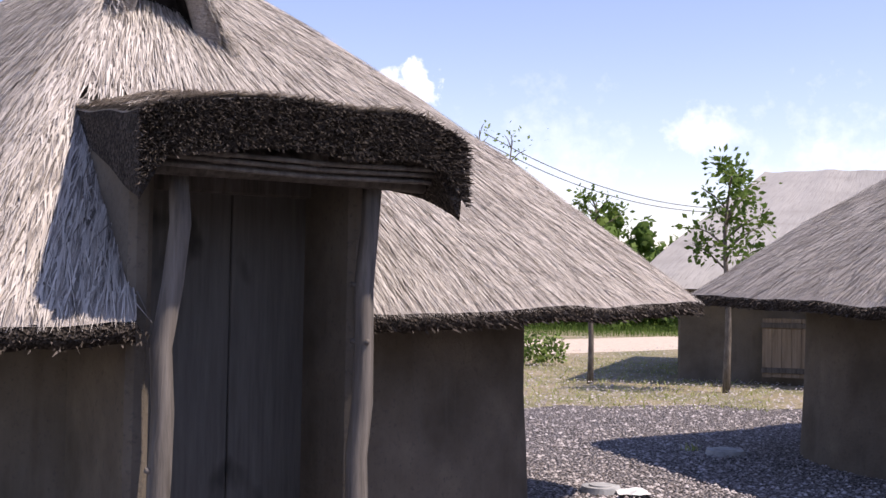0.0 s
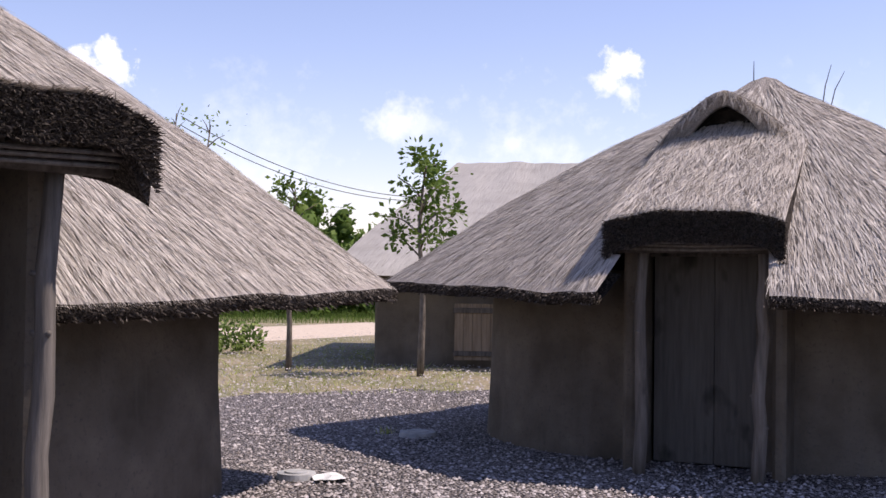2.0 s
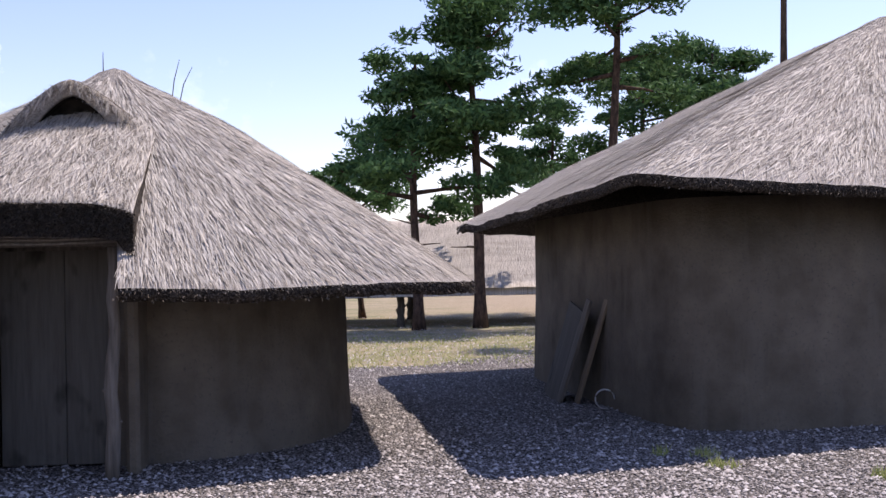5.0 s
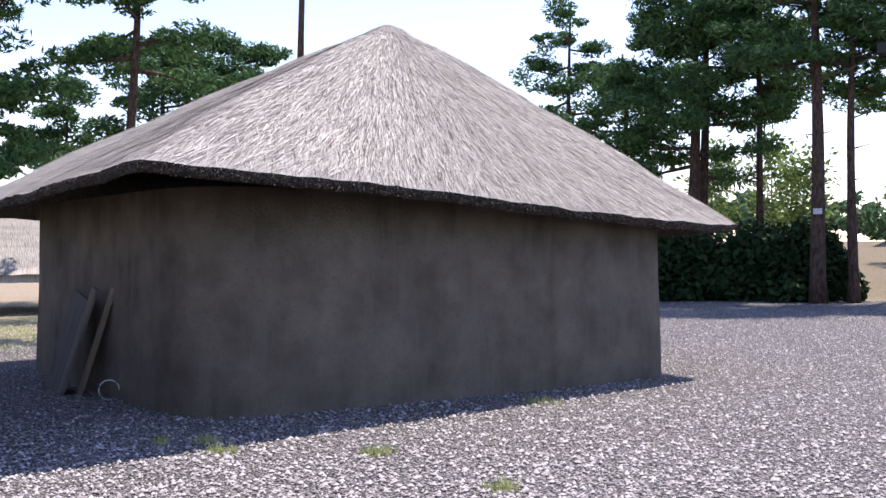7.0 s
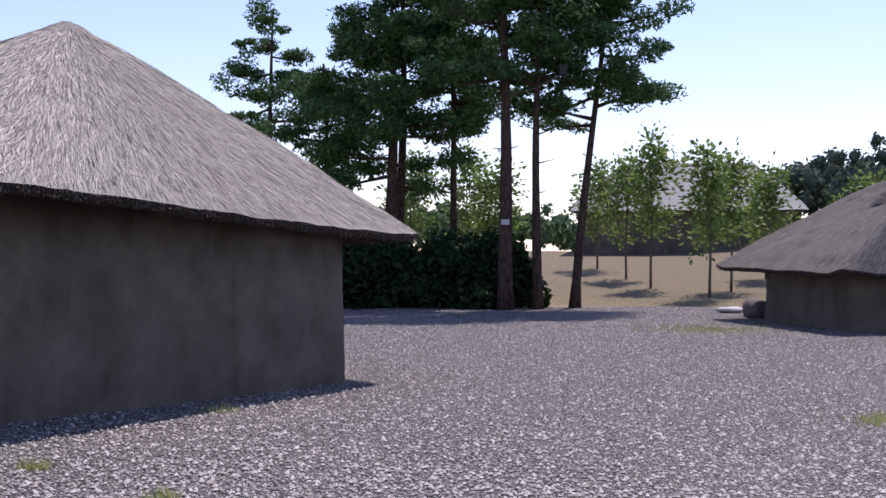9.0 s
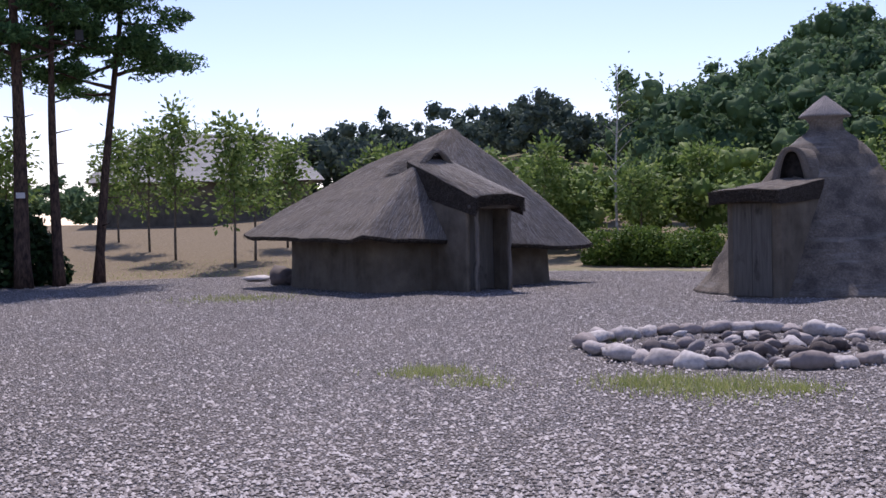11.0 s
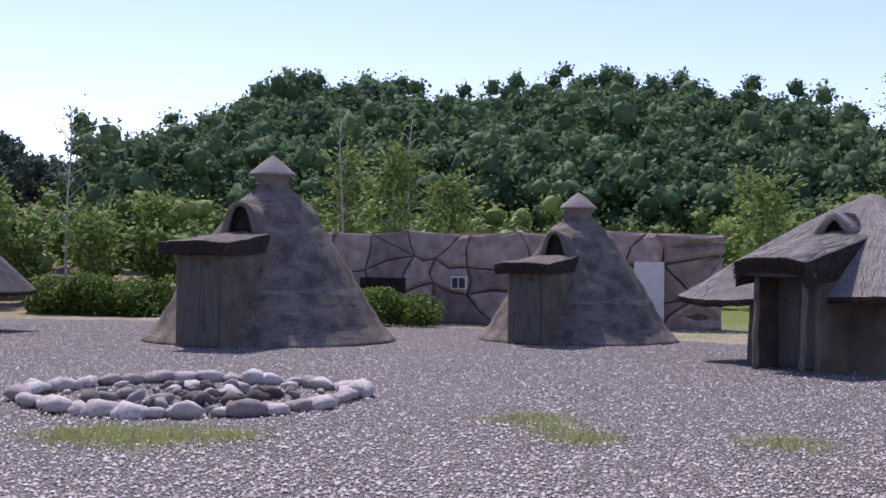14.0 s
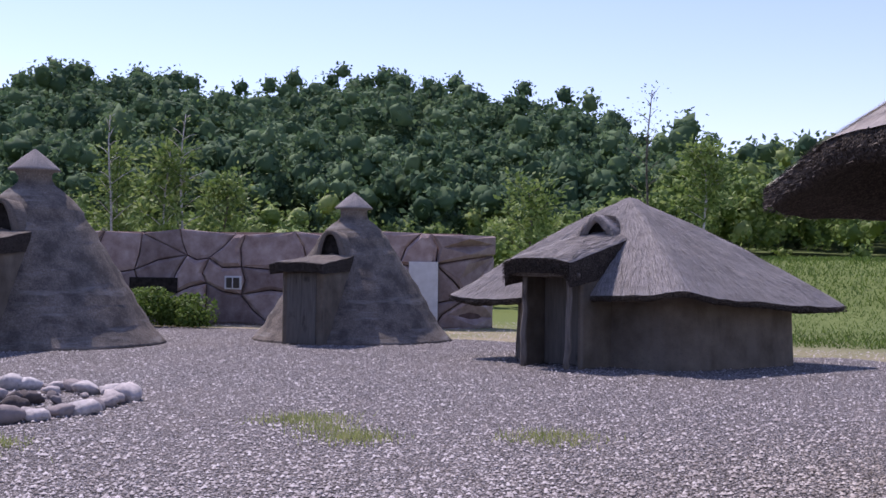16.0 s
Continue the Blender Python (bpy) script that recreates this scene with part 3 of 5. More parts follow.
def wall_ring(parent, a, b, n, top, gap=None, thick=0.22, flare=0.05, material=None, seed=0, plan=None, centre=(0, 0), crisp=8.0):
    """Plastered wall round the plan, with a doorway centred on the front (-y) of half-angle gap."""
    nu = 120
    heights = [-0.05, 0.02, 0.35, 0.8, 1.2, top]
    verts, faces = [], []
    g = gap or 0.0
    reach = hip_plan([(x, y, 0) for x, y in plan], centre, crisp)[0] if plan else None
    ths = [-math.pi / 2 + g + (2 * math.pi - 2 * g) * k / nu for k in range(nu + 1)]
    m = len(heights)
    for th in ths:
        for inner in (0, 1):
            for h in heights:
                r = (reach(th) if reach else plan_radius(th, a, b, n)) - inner * thick + (0 if inner else flare * (1 - h / top) ** 2 + 0.018 * noise.noise((th * 4, h * 1.3, seed)) + 0.008 * noise.noise((th * 14, h * 5, seed)))
                verts.append((centre[0] + r * math.cos(th), centre[1] + r * math.sin(th), h))
    w = 2 * m
    for k in range(nu):
        p, q = k * w, (k + 1) * w
        for j in range(m - 1):
            faces.append((p + j, q + j, q + j + 1, p + j + 1))
            faces.append((p + m + j + 1, q + m + j + 1, q + m + j, p + m + j))
        faces.append((p + m - 1, q + m - 1, q + w - 1, p + w - 1))
    for k in (0, nu):
        p = k * w
        for j in range(m - 1):
            faces.append((p + j, p + j + 1, p + m + j + 1, p + m + j))
    child("wall", mesh_of("wall", verts, faces, material or PLASTER, smooth=True), parent, "earth-plastered curved wall")


def crooked_post(name, parent, at, height, radius, seed, material=None, lean=(0, 0), fork=False):
    r = random.Random(seed)
    n = 9
    pts, rad = [], []
    for i in range(n):
        q = i / (n - 1)
        pts.append((at[0] + lean[0] * q + r.gauss(0, 0.012), at[1] + lean[1] * q + r.gauss(0, 0.012), at[2] - 0.05 + (height + 0.05) * q))
        rad.append(radius * (1.12 - 0.25 * q) * (1 + r.gauss(0, 0.05)))
    v, f = tube(pts, rad, 10, 0.10, seed)
    pieces = [(v, f)]
    for _ in range(3):
        i = r.randrange(2, n - 2)
        t = r.random() * 6.28
        p = Vector(pts[i])
        d = Vector((math.cos(t), math.sin(t), 0.3))
        pieces.append(tube([p, p + d * radius * 1.25], [radius * 0.4, radius * 0.25], 6))
    v, f = joined(pieces)
    return child(name, mesh_of(name, v, f, material or POST_WOOD, smooth=True), parent, "crooked peeled log")


def thatch_slab(name, parent, y0, z0, w0, y1, z1, w1, thick, thatch, seed, label, strands=900, straw=None, sag=0.05, droop=0.16, root_thick=None):
    """A thick thatch canopy from the roof (y0, z0, half width w0) to a rounded front edge (y1, z1, w1)."""
    nu, nv = 24, 20

    def upper(u, v):
        q = v
        w = w0 + (w1 - w0) * q
        t = (u - 0.5) * 2
        x = t * w
        z = z0 + (z1 - z0) * q - sag * (abs(t) ** 5) * 2.6 - 0.05 * abs(t) ** 3 + 0.03 * noise.noise((x * 3, q * 4, seed))
        y = y0 + (y1 - y0) * q + 0.05 * abs(t) ** 3 + 0.03 * noise.noise((x * 4, seed, 2))
        return Vector((x, y, z)), (x, q * 2.2)
    v, f, uv = sheet(upper, nu, nv)
    o = len(v)
    for i in range(nu + 1):
        for j in range(nv + 1):
            p = v[i * (nv + 1) + j]
            q = j / nv
            e = max(abs(i / nu - 0.5) * 2 - 0.86, 0) / 0.14
            v.append(Vector((p.x * 0.985, p.y + (0.03 if j == nv else 0), p.z - (thick * (0.25 + 0.75 * q) if root_thick is None else root_thick + (thick - root_thick) * q) - droop * e * q)))
            uv.append((p.x, 3 + q))
    nb = nv + 1
    for i in range(nu):
        for j in range(nv):
            f.append((o + i * nb + j + 1, o + (i + 1) * nb + j + 1, o + (i + 1) * nb + j, o + i * nb + j))
        f.append((i * nb + nv, (i + 1) * nb + nv, o + (i + 1) * nb + nv, o + i * nb + nv))
    for i in (0, nu):
        for j in range(nv):
            q = (i * nb + j, i * nb + j + 1, o + i * nb + j + 1, o + i * nb + j)
            f.append(q if i == 0 else q[::-1])
    me = mesh_of(name, v, f, thatch, uv, False)
    # EDGE paints the canopy's front, sides and underside dark, as in shade
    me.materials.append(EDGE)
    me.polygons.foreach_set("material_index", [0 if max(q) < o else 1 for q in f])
    me.polygons.foreach_set("use_smooth", [max(q) < o for q in f])
    slab = child(name, me, parent, label)
    r = random.Random(seed)
    if strands:
        vs, n = [], 0
        for i in range(strands):
            u, q = r.random(), r.random() * 0.95
            p0, p1 = upper(u, q)[0], upper(min(max(u + r.gauss(0, 0.05), 0), 1), min(q + 0.15, 1.03))[0]
            w = Vector((0.006, r.gauss(0, 0.003), 0))
            vs += [p0 - w + Vector((0, 0, 0.006)), p0 + w + Vector((0, 0, 0.006)), p1 + Vector((0, 0, 0.012 + 0.03 * r.random()))]
        child("straw", raw_mesh("straw", np.array([tuple(p) for p in vs]), np.arange(len(vs)).reshape(-1, 3), straw), slab, "loose straws on the canopy", "stuff")
        vs = []
        for i in range(strands * 3):
            u = r.random()
            p = upper(u, 1.0)[0]
            e = max(abs(u - 0.5) * 2 - 0.86, 0) / 0.14
            q = Vector((p.x, p.y - 0.01, p.z - (thick + 0.1 * e) * r.random()))
            d = Vector((r.gauss(0, 0.45) + 0.9 * e * (1 if u > 0.5 else -1), -0.8, r.gauss(-0.25, 0.4))).normalized()
            w = d.cross(Vector((r.gauss(0, 1), 0.2, r.gauss(0, 1)))).normalized() * 0.006
            vs += [q - w, q + w, q + d * (0.015 + 0.035 * r.random())]
        child("cut_edge", raw_mesh("cut_edge", np.array([tuple(p) for p in vs]), np.arange(len(vs)).reshape(-1, 3), STRAW_CUT), slab, "dark trimmed straw ends", "stuff")
    return slab


def dormer_hood(parent, y_open, y_back, z, half, height, thatch, straw, seed, strands=500, thick=0.13, front=0.12, peak=1.45):
    """Arched straw hood over a smoke hole, its inner shade painted as a black plate."""
    nu, nv = 28, 10

    def outer(u, v):
        t = math.pi * u
        q = v
        w = half * (1.35 + 0.3 * (1 - q)) + thick
        h = (height + thick) * (1.0 - 0.10 * (1 - q))
        # peaked arch
        x = -w * math.cos(t)
        zz = z - 0.12 + (h + 0.12) * (1 - abs(math.cos(t)) ** peak)
        y = y_back + (y_open - front * math.sin(t) - y_back) * q + 0.02 * noise.noise((t * 6, q * 3, seed))
        return Vector((x, y, zz)), (t * 1.0, q * 1.1)
    v, f, uv = sheet(outer, nu, nv)
    o = len(v)
    for i in range(nu + 1):
        t = math.pi * i / nu
        for j in range(nv + 1):
            p = v[i * (nv + 1) + j]
            q = j / nv
            x = -half * (1.0 + 0.2 * (1 - q)) * math.cos(t)
            v.append(Vector((x, p.y + (0.02 if j == nv else 0), z - 0.1 + (height + 0.1) * (1 - abs(math.cos(t)) ** (peak + 0.15)))))
            uv.append((t, 2 + q))
    nb = nv + 1
    for i in range(nu):
        for j in range(nv):
            f.append((o + i * nb + j + 1, o + (i + 1) * nb + j + 1, o + (i + 1) * nb + j, o + i * nb + j))
        f.append((i * nb + nv, (i + 1) * nb + nv, o + (i + 1) * nb + nv, o + i * nb + nv))
    hood = child("smoke_hole_hood", mesh_of("smoke_hole_hood", v, f, thatch, uv, True), parent, "arched straw hood over the smoke hole")
    # shallow black liner: the hole's deep shade is put into its colour
    lv, lf, _ = sheet(lambda u, w: ((Vector((-half * 0.98 * math.cos(math.pi * u), y_open - 0.02 + 0.14 * w, z - 0.1 + (height + 0.09) * (1 - abs(math.cos(math.pi * u)) ** (peak + 0.15))))), (u, w)), 18, 3)
    n = len(lv)
    lv.append(Vector((0, y_open + 0.12, z)))
    for i in range(18):
        lf.append((i * 4 + 3, (i + 1) * 4 + 3, n))
    child("smoke_hole", mesh_of("smoke_hole", lv, lf, HOLE_DARK), hood, "smoke hole closed by a plate painted black for its shade")
    if strands:
        r = random.Random(seed)
        vs = []
        for i in range(strands):
            u, q = 0.03 + 0.94 * r.random(), r.random()
            p0 = outer(u, q)[0]
            fall = q > 0.7
            p1 = outer(min(max(u + r.gauss(0, 0.02), 0), 1), min(q + 0.2, 1.0))[0]
            d = Vector((r.gauss(0, 0.03) + 0.04 * math.cos(math.pi * (1 - u)), -0.08 - 0.10 * r.random(), -0.03 - 0.16 * r.random())) if fall else Vector((0, 0, 0.02))
            w = Vector((0.006, 0, 0.003))
            vs += [p0 - w, p0 + w, p1 + d]
        child("straw", raw_mesh("straw", np.array([tuple(p) for p in vs]), np.arange(len(vs)).reshape(-1, 3), straw), hood, "straws hanging over the hole", "stuff")
    return hood


def plank_door(parent, y, w, z0, z1, material, planks=3, seed=0):
    r = random.Random(seed)
    door = new("door")
    door.parent = parent
    x = -w / 2
    pw = w / planks
    for i in range(planks):
        bm = bmesh.new()
        box(bm, pw - 0.006, 0.045, z1 - z0, (x + pw * (i + 0.5), y + r.gauss(0, 0.006), (z0 + z1) / 2), 0.006)
        part("plank", bm, material, door)
    return tagged(door, "grey plank door, closed")


def round_hut(name, x, y, face_deg, label, wall=(2.75, 2.75, 2.5), eave_r=3.75, eave_z=1.62, apex=3.72, scale=1.0, thatch=None, straw=None, strands=9000, seed=1,
              porch=True, porch_z=2.12, ragged=1.0, dip=0.05, hooded=True, squared=2.5, bow=0.12, porch_posts=True, door_w=0.86, hood_x=0.0, wall_x=0.0, apex_shift=(0, 0), hood=(0.45, 0.40), notch=(0.60, 0.60), post_x=0.0, post_lean=0.03, front_out=0.0, lift=(0, 0, 0), plan=None, peak=None, wall_plan=None, crisp=12.0, porch_y=0.0, hood_y=-1.32, porch_w=1.0, canopy_back=0.66, canopy_thick=0.25, rib=0.0, hood_z=0.02, canopy_root=0.07, canopy_y=None):
    """Earth-walled hut with a porch on its front, which looks to the azimuth face_deg."""
    thatch, straw = thatch or THATCH, straw or STRAW
    hut = root(name, pose(x, y, ground_z(x, y), 0, 0, 180 - face_deg), label, "hut", "thatched huts")
    a, b, n = wall
    inv = hut.matrix_basis.inverted()
    plan = [tuple(inv @ Vector((p[0], p[1], p[2] + hut.location.z))) for p in plan] if plan else None
    top = tuple(inv @ Vector((*peak, 0)))[:2] if peak else (0, 0)
    if wall_plan:
        wall_ring(hut, a, b, n, eave_z + 0.15, seed=seed, plan=[tuple(inv @ Vector((*p, 0)))[:2] for p in wall_plan], centre=top)
    else:
        wall_ring(hut, a, b, n, eave_z + 0.15, gap=0.20 if porch else None, seed=seed)
        hut.children[0].location.x = wall_x
    roof = Roof(eave_r, eave_r, squared, eave_z, apex, seed=seed, dip=dip, lift=lift, bow=bow, shift=apex_shift, notch=(notch[0], -1.95 + porch_y, notch[1]) if porch else None, plan=plan, peak=top, crisp=crisp, rib=rib, front=eave_r - 0.28 + front_out if porch else None)
    roof.build(hut, thatch, straw, strands, True, ragged)
    if porch:
        yf = -3.24 + porch_y
        if porch_posts:
            crooked_post("post", hut, (-0.49 + post_x, yf, 0), porch_z - 0.24, 0.052, seed + 1, lean=(post_lean, 0.0))
            crooked_post("post", hut, (0.47 + post_x, yf, 0), porch_z - 0.24, 0.052, seed + 2, lean=(post_lean, 0.0))
        v, f = tube([(-0.72, yf - 0.03, porch_z - 0.26), (0, yf - 0.03, porch_z - 0.25), (0.72, yf - 0.03, porch_z - 0.27)], [0.045, 0.05, 0.045], 10, 0.1, seed)
        child("lintel", mesh_of("lintel", v, f, POLE_WOOD, smooth=True), hut, "horizontal log under the canopy")
        for bx in (-0.38, 0.1):
            v, f = tube([(bx, yf - 0.12, porch_z - 0.20), (bx, -2.2 + porch_y, porch_z - 0.05)], [0.05, 0.05], 12)
            child("beam", mesh_of("beam", v, f, POST_WOOD, smooth=True), hut, "round pale log end")
        for i, dz in enumerate((0.0, 0.03, 0.055)):
            v, f = tube([(-0.66, yf - 0.2 - 0.03 * i, porch_z - 0.27 + dz), (0.05 * i, yf - 0.22 - 0.03 * i, porch_z - 0.285 + dz), (0.66, yf - 0.2 - 0.03 * i, porch_z - 0.27 + dz)], [0.012] * 3, 6)
            child("rod", mesh_of("rod", v, f, POST_WOOD, smooth=True), hut, "thin rod tied under the canopy")
        for s in (-1, 1):
            bm = bmesh.new()
            box(bm, 0.11, 1.6, porch_z - 0.08, (-notch[0] - 0.01 if s < 0 else notch[1] + 0.01, -2.30 + porch_y, (porch_z - 0.12) / 2), 0.03)
            part("porch_cheek", bm, PLASTER, hut, "plastered porch side")
        plank_door(hut, -2.58 + porch_y, door_w + 0.2, 0.02, porch_z - 0.27, DOOR_WOOD, 2, seed)
        bm = bmesh.new()
        box(bm, 1.16, 0.07, 0.20, (0, -2.62 + porch_y, porch_z - 0.22), 0.01)
        part("door_head", bm, POLE_WOOD, hut, "dark board over the door")
        thatch_slab("porch_canopy", hut, canopy_y or hood_y + 0.22, roof.height_at(0, canopy_y or hood_y + 0.22) + (0.03 if canopy_y else -0.04) if plan else eave_z + (apex - eave_z) * 0.665, canopy_back * porch_w, -3.58 + porch_y, porch_z + 0.02, 0.71 * porch_w, canopy_thick, thatch, seed, "thick thatched porch canopy with a dark cut edge",
                    int(strands * 0.10), straw, 0.015, 0.16, canopy_root)
    if hooded:
        dormer_hood(hut, hood_y, hood_y + 1.07, roof.height_at(hood_x, hood_y) + hood_z if plan else eave_z + (apex - eave_z) * 0.59, *hood, thatch, straw, seed, int(strands * 0.09)).location.x = hood_x
    return hut


def az_of(x, y):
    return math.degrees(math.atan2(x, y))


hut_a = round_hut("hut", -2.49, 8.04, 147.0, "square earth-walled hut with bleached thatch and a log porch", wall_plan=((0.87, 8.7), (-1.7, 5.65), (-5.0, 8.0), (-2.3, 11.0)), seed=1, strands=60000, porch_z=2.36, eave_z=1.47, apex=4.1, bow=0.18, hood_x=0.1, hood_z=-0.14, canopy_y=-1.95, canopy_back=0.58, canopy_thick=0.21, notch=(0.62, 0.46),
                  post_x=-0.12, post_lean=0.11, plan=((2.22, 8.85, 1.50), (-1.85, 4.35, 1.40), (-6.3, 7.9, 1.45), (-2.4, 12.2, 1.50)), peak=(-2.2, 8.2), hood=(0.26, 0.52), hood_y=-1.15, porch_w=1.12)
hut_b = round_hut("hut", 6.47, 10.94, 219.4, "square earth-walled hut with a thatched porch facing the yard", wall=(2.55, 2.65, 2.6), seed=2, strands=50000, eave_z=1.53, apex=3.66, hood_x=-0.06, wall_x=-0.18, bow=0.22, hood=(0.45, 0.36), hood_z=-0.14,
                  plan=((3.55, 7.95, 1.49), (7.2, 6.42, 1.46), (10.3, 10.3, 1.5), (7.6, 14.9, 1.5), (2.35, 11.6, 1.55)), peak=(6.15, 10.4), crisp=16.0, hood_y=-1.85)
hut_g = round_hut("hut", 9.45, -19.8, 8, "low grey thatched hut with a small porch near the wall", seed=3, eave_z=1.25, apex=3.05, thatch=THATCH_GREY, straw=STRAW_GREY, strands=12000, porch_z=1.85,
                  plan=((7.3, -17.3, 1.29), (12.5, -18.1, 1.11), (11.2, -22.6, 0.98), (5.85, -21.6, 1.02)), peak=(9.45, -19.8), wall_plan=((7.7, -18.0), (11.35, -18.6), (10.7, -21.9), (6.6, -21.2)), crisp=18.0, rib=0.06,
                  hood=(0.32, 0.30), hood_y=-1.0, porch_y=0.74, canopy_root=0.6)
hut_e = round_hut("hut", 28.1, -7.95, 250, "dark hipped thatch hut with a porch beyond the yard", seed=5, eave_z=1.3, apex=4.03, thatch=THATCH_OLD, straw=STRAW_GREY, strands=14000, porch_z=2.2,
                  plan=((24.8, -5.9, 1.27), (27.35, -12.7, 0.92), (33.4, -10.6, 1.1), (31.2, -4.0, 1.37)), peak=(28.45, -9.19), wall_plan=((25.7, -6.5), (27.7, -11.7), (32.3, -10.0), (30.6, -5.0)), crisp=20.0, rib=0.09,
                  hood=(0.42, 0.40), hood_y=-1.1, canopy_root=0.75)


def long_hut(name, x, y, turn, a, b, wall_n, eave_out, eave_z, apex, label, thatch, straw, strands, seed, dip=0.0, ridge=0.0, squared=4.0, wall_top=None, bow=0.06, lift=(0, 0, 0), shift=(0, 0), tilt=(0, 0), plan=None, wall_plan=None, crisp=12.0, rib=0.0, sag=0.0, thick=0.10):
    """Hut of rounded rectangular plan; turn is the rotation about z of its local axes."""
    hut = root(name, pose(x, y, ground_z(x, y), 0, 0, turn), label, "hut", "thatched huts")
    inv = hut.matrix_basis.inverted()
    if plan:
        plan = [tuple(inv @ Vector(p)) for p in plan]
        wall_plan = [tuple(inv @ Vector((*p, 0)))[:2] for p in wall_plan]
    wall_ring(hut, a, b, wall_n, wall_top or eave_z + 0.25, seed=seed, plan=wall_plan)
    roof = Roof(a + eave_out, b + eave_out, squared, eave_z, apex, seed=seed, dip=dip, ridge=ridge, bow=bow, lift=lift, shift=shift, tilt=tilt, plan=plan, crisp=crisp, rib=rib, sag=sag, thick=thick)
    roof.build(hut, thatch, straw, strands, True, 1.0)
    return hut


hut_d = long_hut("hut", 14.2, 5.95, -27.0, 3.5, 3.35, 4.2, 0.68, 2.08, 4.57, "large square hut of earth plaster with a hipped thatch roof", THATCH, STRAW, 60000, 4,
                 plan=((7.75, 5.3, 2.30), (15.5, 1.5, 1.88), (20.2, 8.3, 1.95), (12.85, 12.2, 2.18)), wall_plan=((9.25, 5.75), (14.75, 2.2), (18.9, 7.5), (13.2, 11.2)), crisp=20.0, rib=0.03, sag=0.06, wall_top=2.2)
hut_n = long_hut("hut", -0.9, -8.95, 25, 2.6, 2.6, 3.0, 0.95, 2.27, 4.55, "thatched hut whose eave juts over the yard", THATCH, STRAW, 26000, 8, thick=0.15)


def cone_hut(x, y, face_deg, scale, seed, label):
    """Steep conical hut plastered smooth, with a boxy porch and a small cap."""
    hut = root("cone_hut", pose(x, y, 0, 0, 0, 180 - face_deg) @ Matrix.Scale(scale, 4), label, "hut", "conical huts")
    prof = [(2.85, -0.05), (2.72, 0.02), (2.42, 0.45), (1.92, 1.25), (1.42, 2.05), (1.02, 2.68), (0.79, 3.02), (0.60, 3.22), (0.42, 3.34), (0.35, 3.44), (0.35, 3.66)]

    def body(u, v):
        th = u * 2 * math.pi
        i = min(int(v * (len(prof) - 1)), len(prof) - 2)
        q = v * (len(prof) - 1) - i
        r = prof[i][0] + (prof[i + 1][0] - prof[i][0]) * q
        z = prof[i][1] + (prof[i + 1][1] - prof[i][1]) * q
        c = (z / 0.46) % 1.0
        r += 0.07 * (1 - c) * (z < 3.1) + 0.05 * noise.noise((th * 2, z, seed)) + 0.015 * noise.noise((th * 9, z * 4, seed))
        return Vector((r * math.cos(th), r * math.sin(th), z)), (th * 2.5, z)
    v, f, uv = sheet(body, 72, 36, closed=True)
    child("cone", mesh_of("cone", v, f, CONE_COAT, uv, True), hut, "steep cone of dark weathered thatch")

    def cap(u, v):
        th = u * 2 * math.pi
        r = (0.02, 0.24, 0.52, 0.54, 0.40, 0.30)[min(int(v * 5), 5)]
        z = (4.12, 3.95, 3.70, 3.66, 3.64, 3.50)[min(int(v * 5), 5)]
        r *= 1 + 0.04 * noise.noise((th * 3, v, seed))
        return Vector((r * math.cos(th), r * math.sin(th), z)), (th, v)
    v, f, uv = sheet(cap, 32, 5, closed=True)
    child("cap", mesh_of("cap", v, f, THATCH_GREY, uv, True), hut, "small conical straw cap")
    # porch body and its flat thick roof
    bm = bmesh.new()
    box(bm, 1.18, 1.7, 2.05, (0, -2.1, 0.98), 0.05)
    part("porch_body", bm, PLASTER, hut, "plastered box porch")
    plank_door(hut, -2.97, 0.85, 0.03, 1.85, DOOR_WOOD, 2, seed)
    thatch_slab("porch_canopy", hut, -0.75, 2.42, 0.55, -3.35, 2.12, 0.78, 0.24, THATCH_OLD, seed, "thick flat porch roof of dark thatch", 350, STRAW_GREY, 0.0, 0.02, 0.42)
    dormer_hood(hut, -1.42, -0.5, 2.40, 0.27, 0.50, THATCH_OLD, STRAW_GREY, seed, 0, 0.10, 0.05, 2.8)
    return hut


cone_hut(21.15, -15.2, az_of(-20.7, 15.7) + 26, 1.0, 21, "conical hut of dark thatch with a box porch")
cone_hut(17.3, -21.2, az_of(-16.6, 21.6) + 24, 0.84, 22, "smaller conical hut of dark thatch by the rock wall")

# ---- stone ring and hearth ----


def stone_mesh(seed):
    r = random.Random(seed)
    bm = bmesh.new()
    bmesh.ops.create_icosphere(bm, subdivisions=2, radius=0.5)
    sx, sy, sz = 1.0 + 0.45 * r.random(), 0.68 + 0.25 * r.random(), 0.50 + 0.22 * r.random()
    off = Vector((r.random() * 50, r.random() * 50, r.random() * 50))
    for v in bm.verts:
        d = 1 + 0.50 * noise.noise(v.co * 2.2 + off) + 0.12 * noise.noise(v.co * 5 + off)
        v.co = Vector((v.co.x * sx, v.co.y * sy, v.co.z * sz)) * d
        if v.co.z < -0.24:
            v.co.z = -0.24
    me = bpy.data.meshes.new("stone")
    bm.to_mesh(me)
    bm.free()
    me.polygons.foreach_set("use_smooth", [True] * len(me.polygons))
    return me


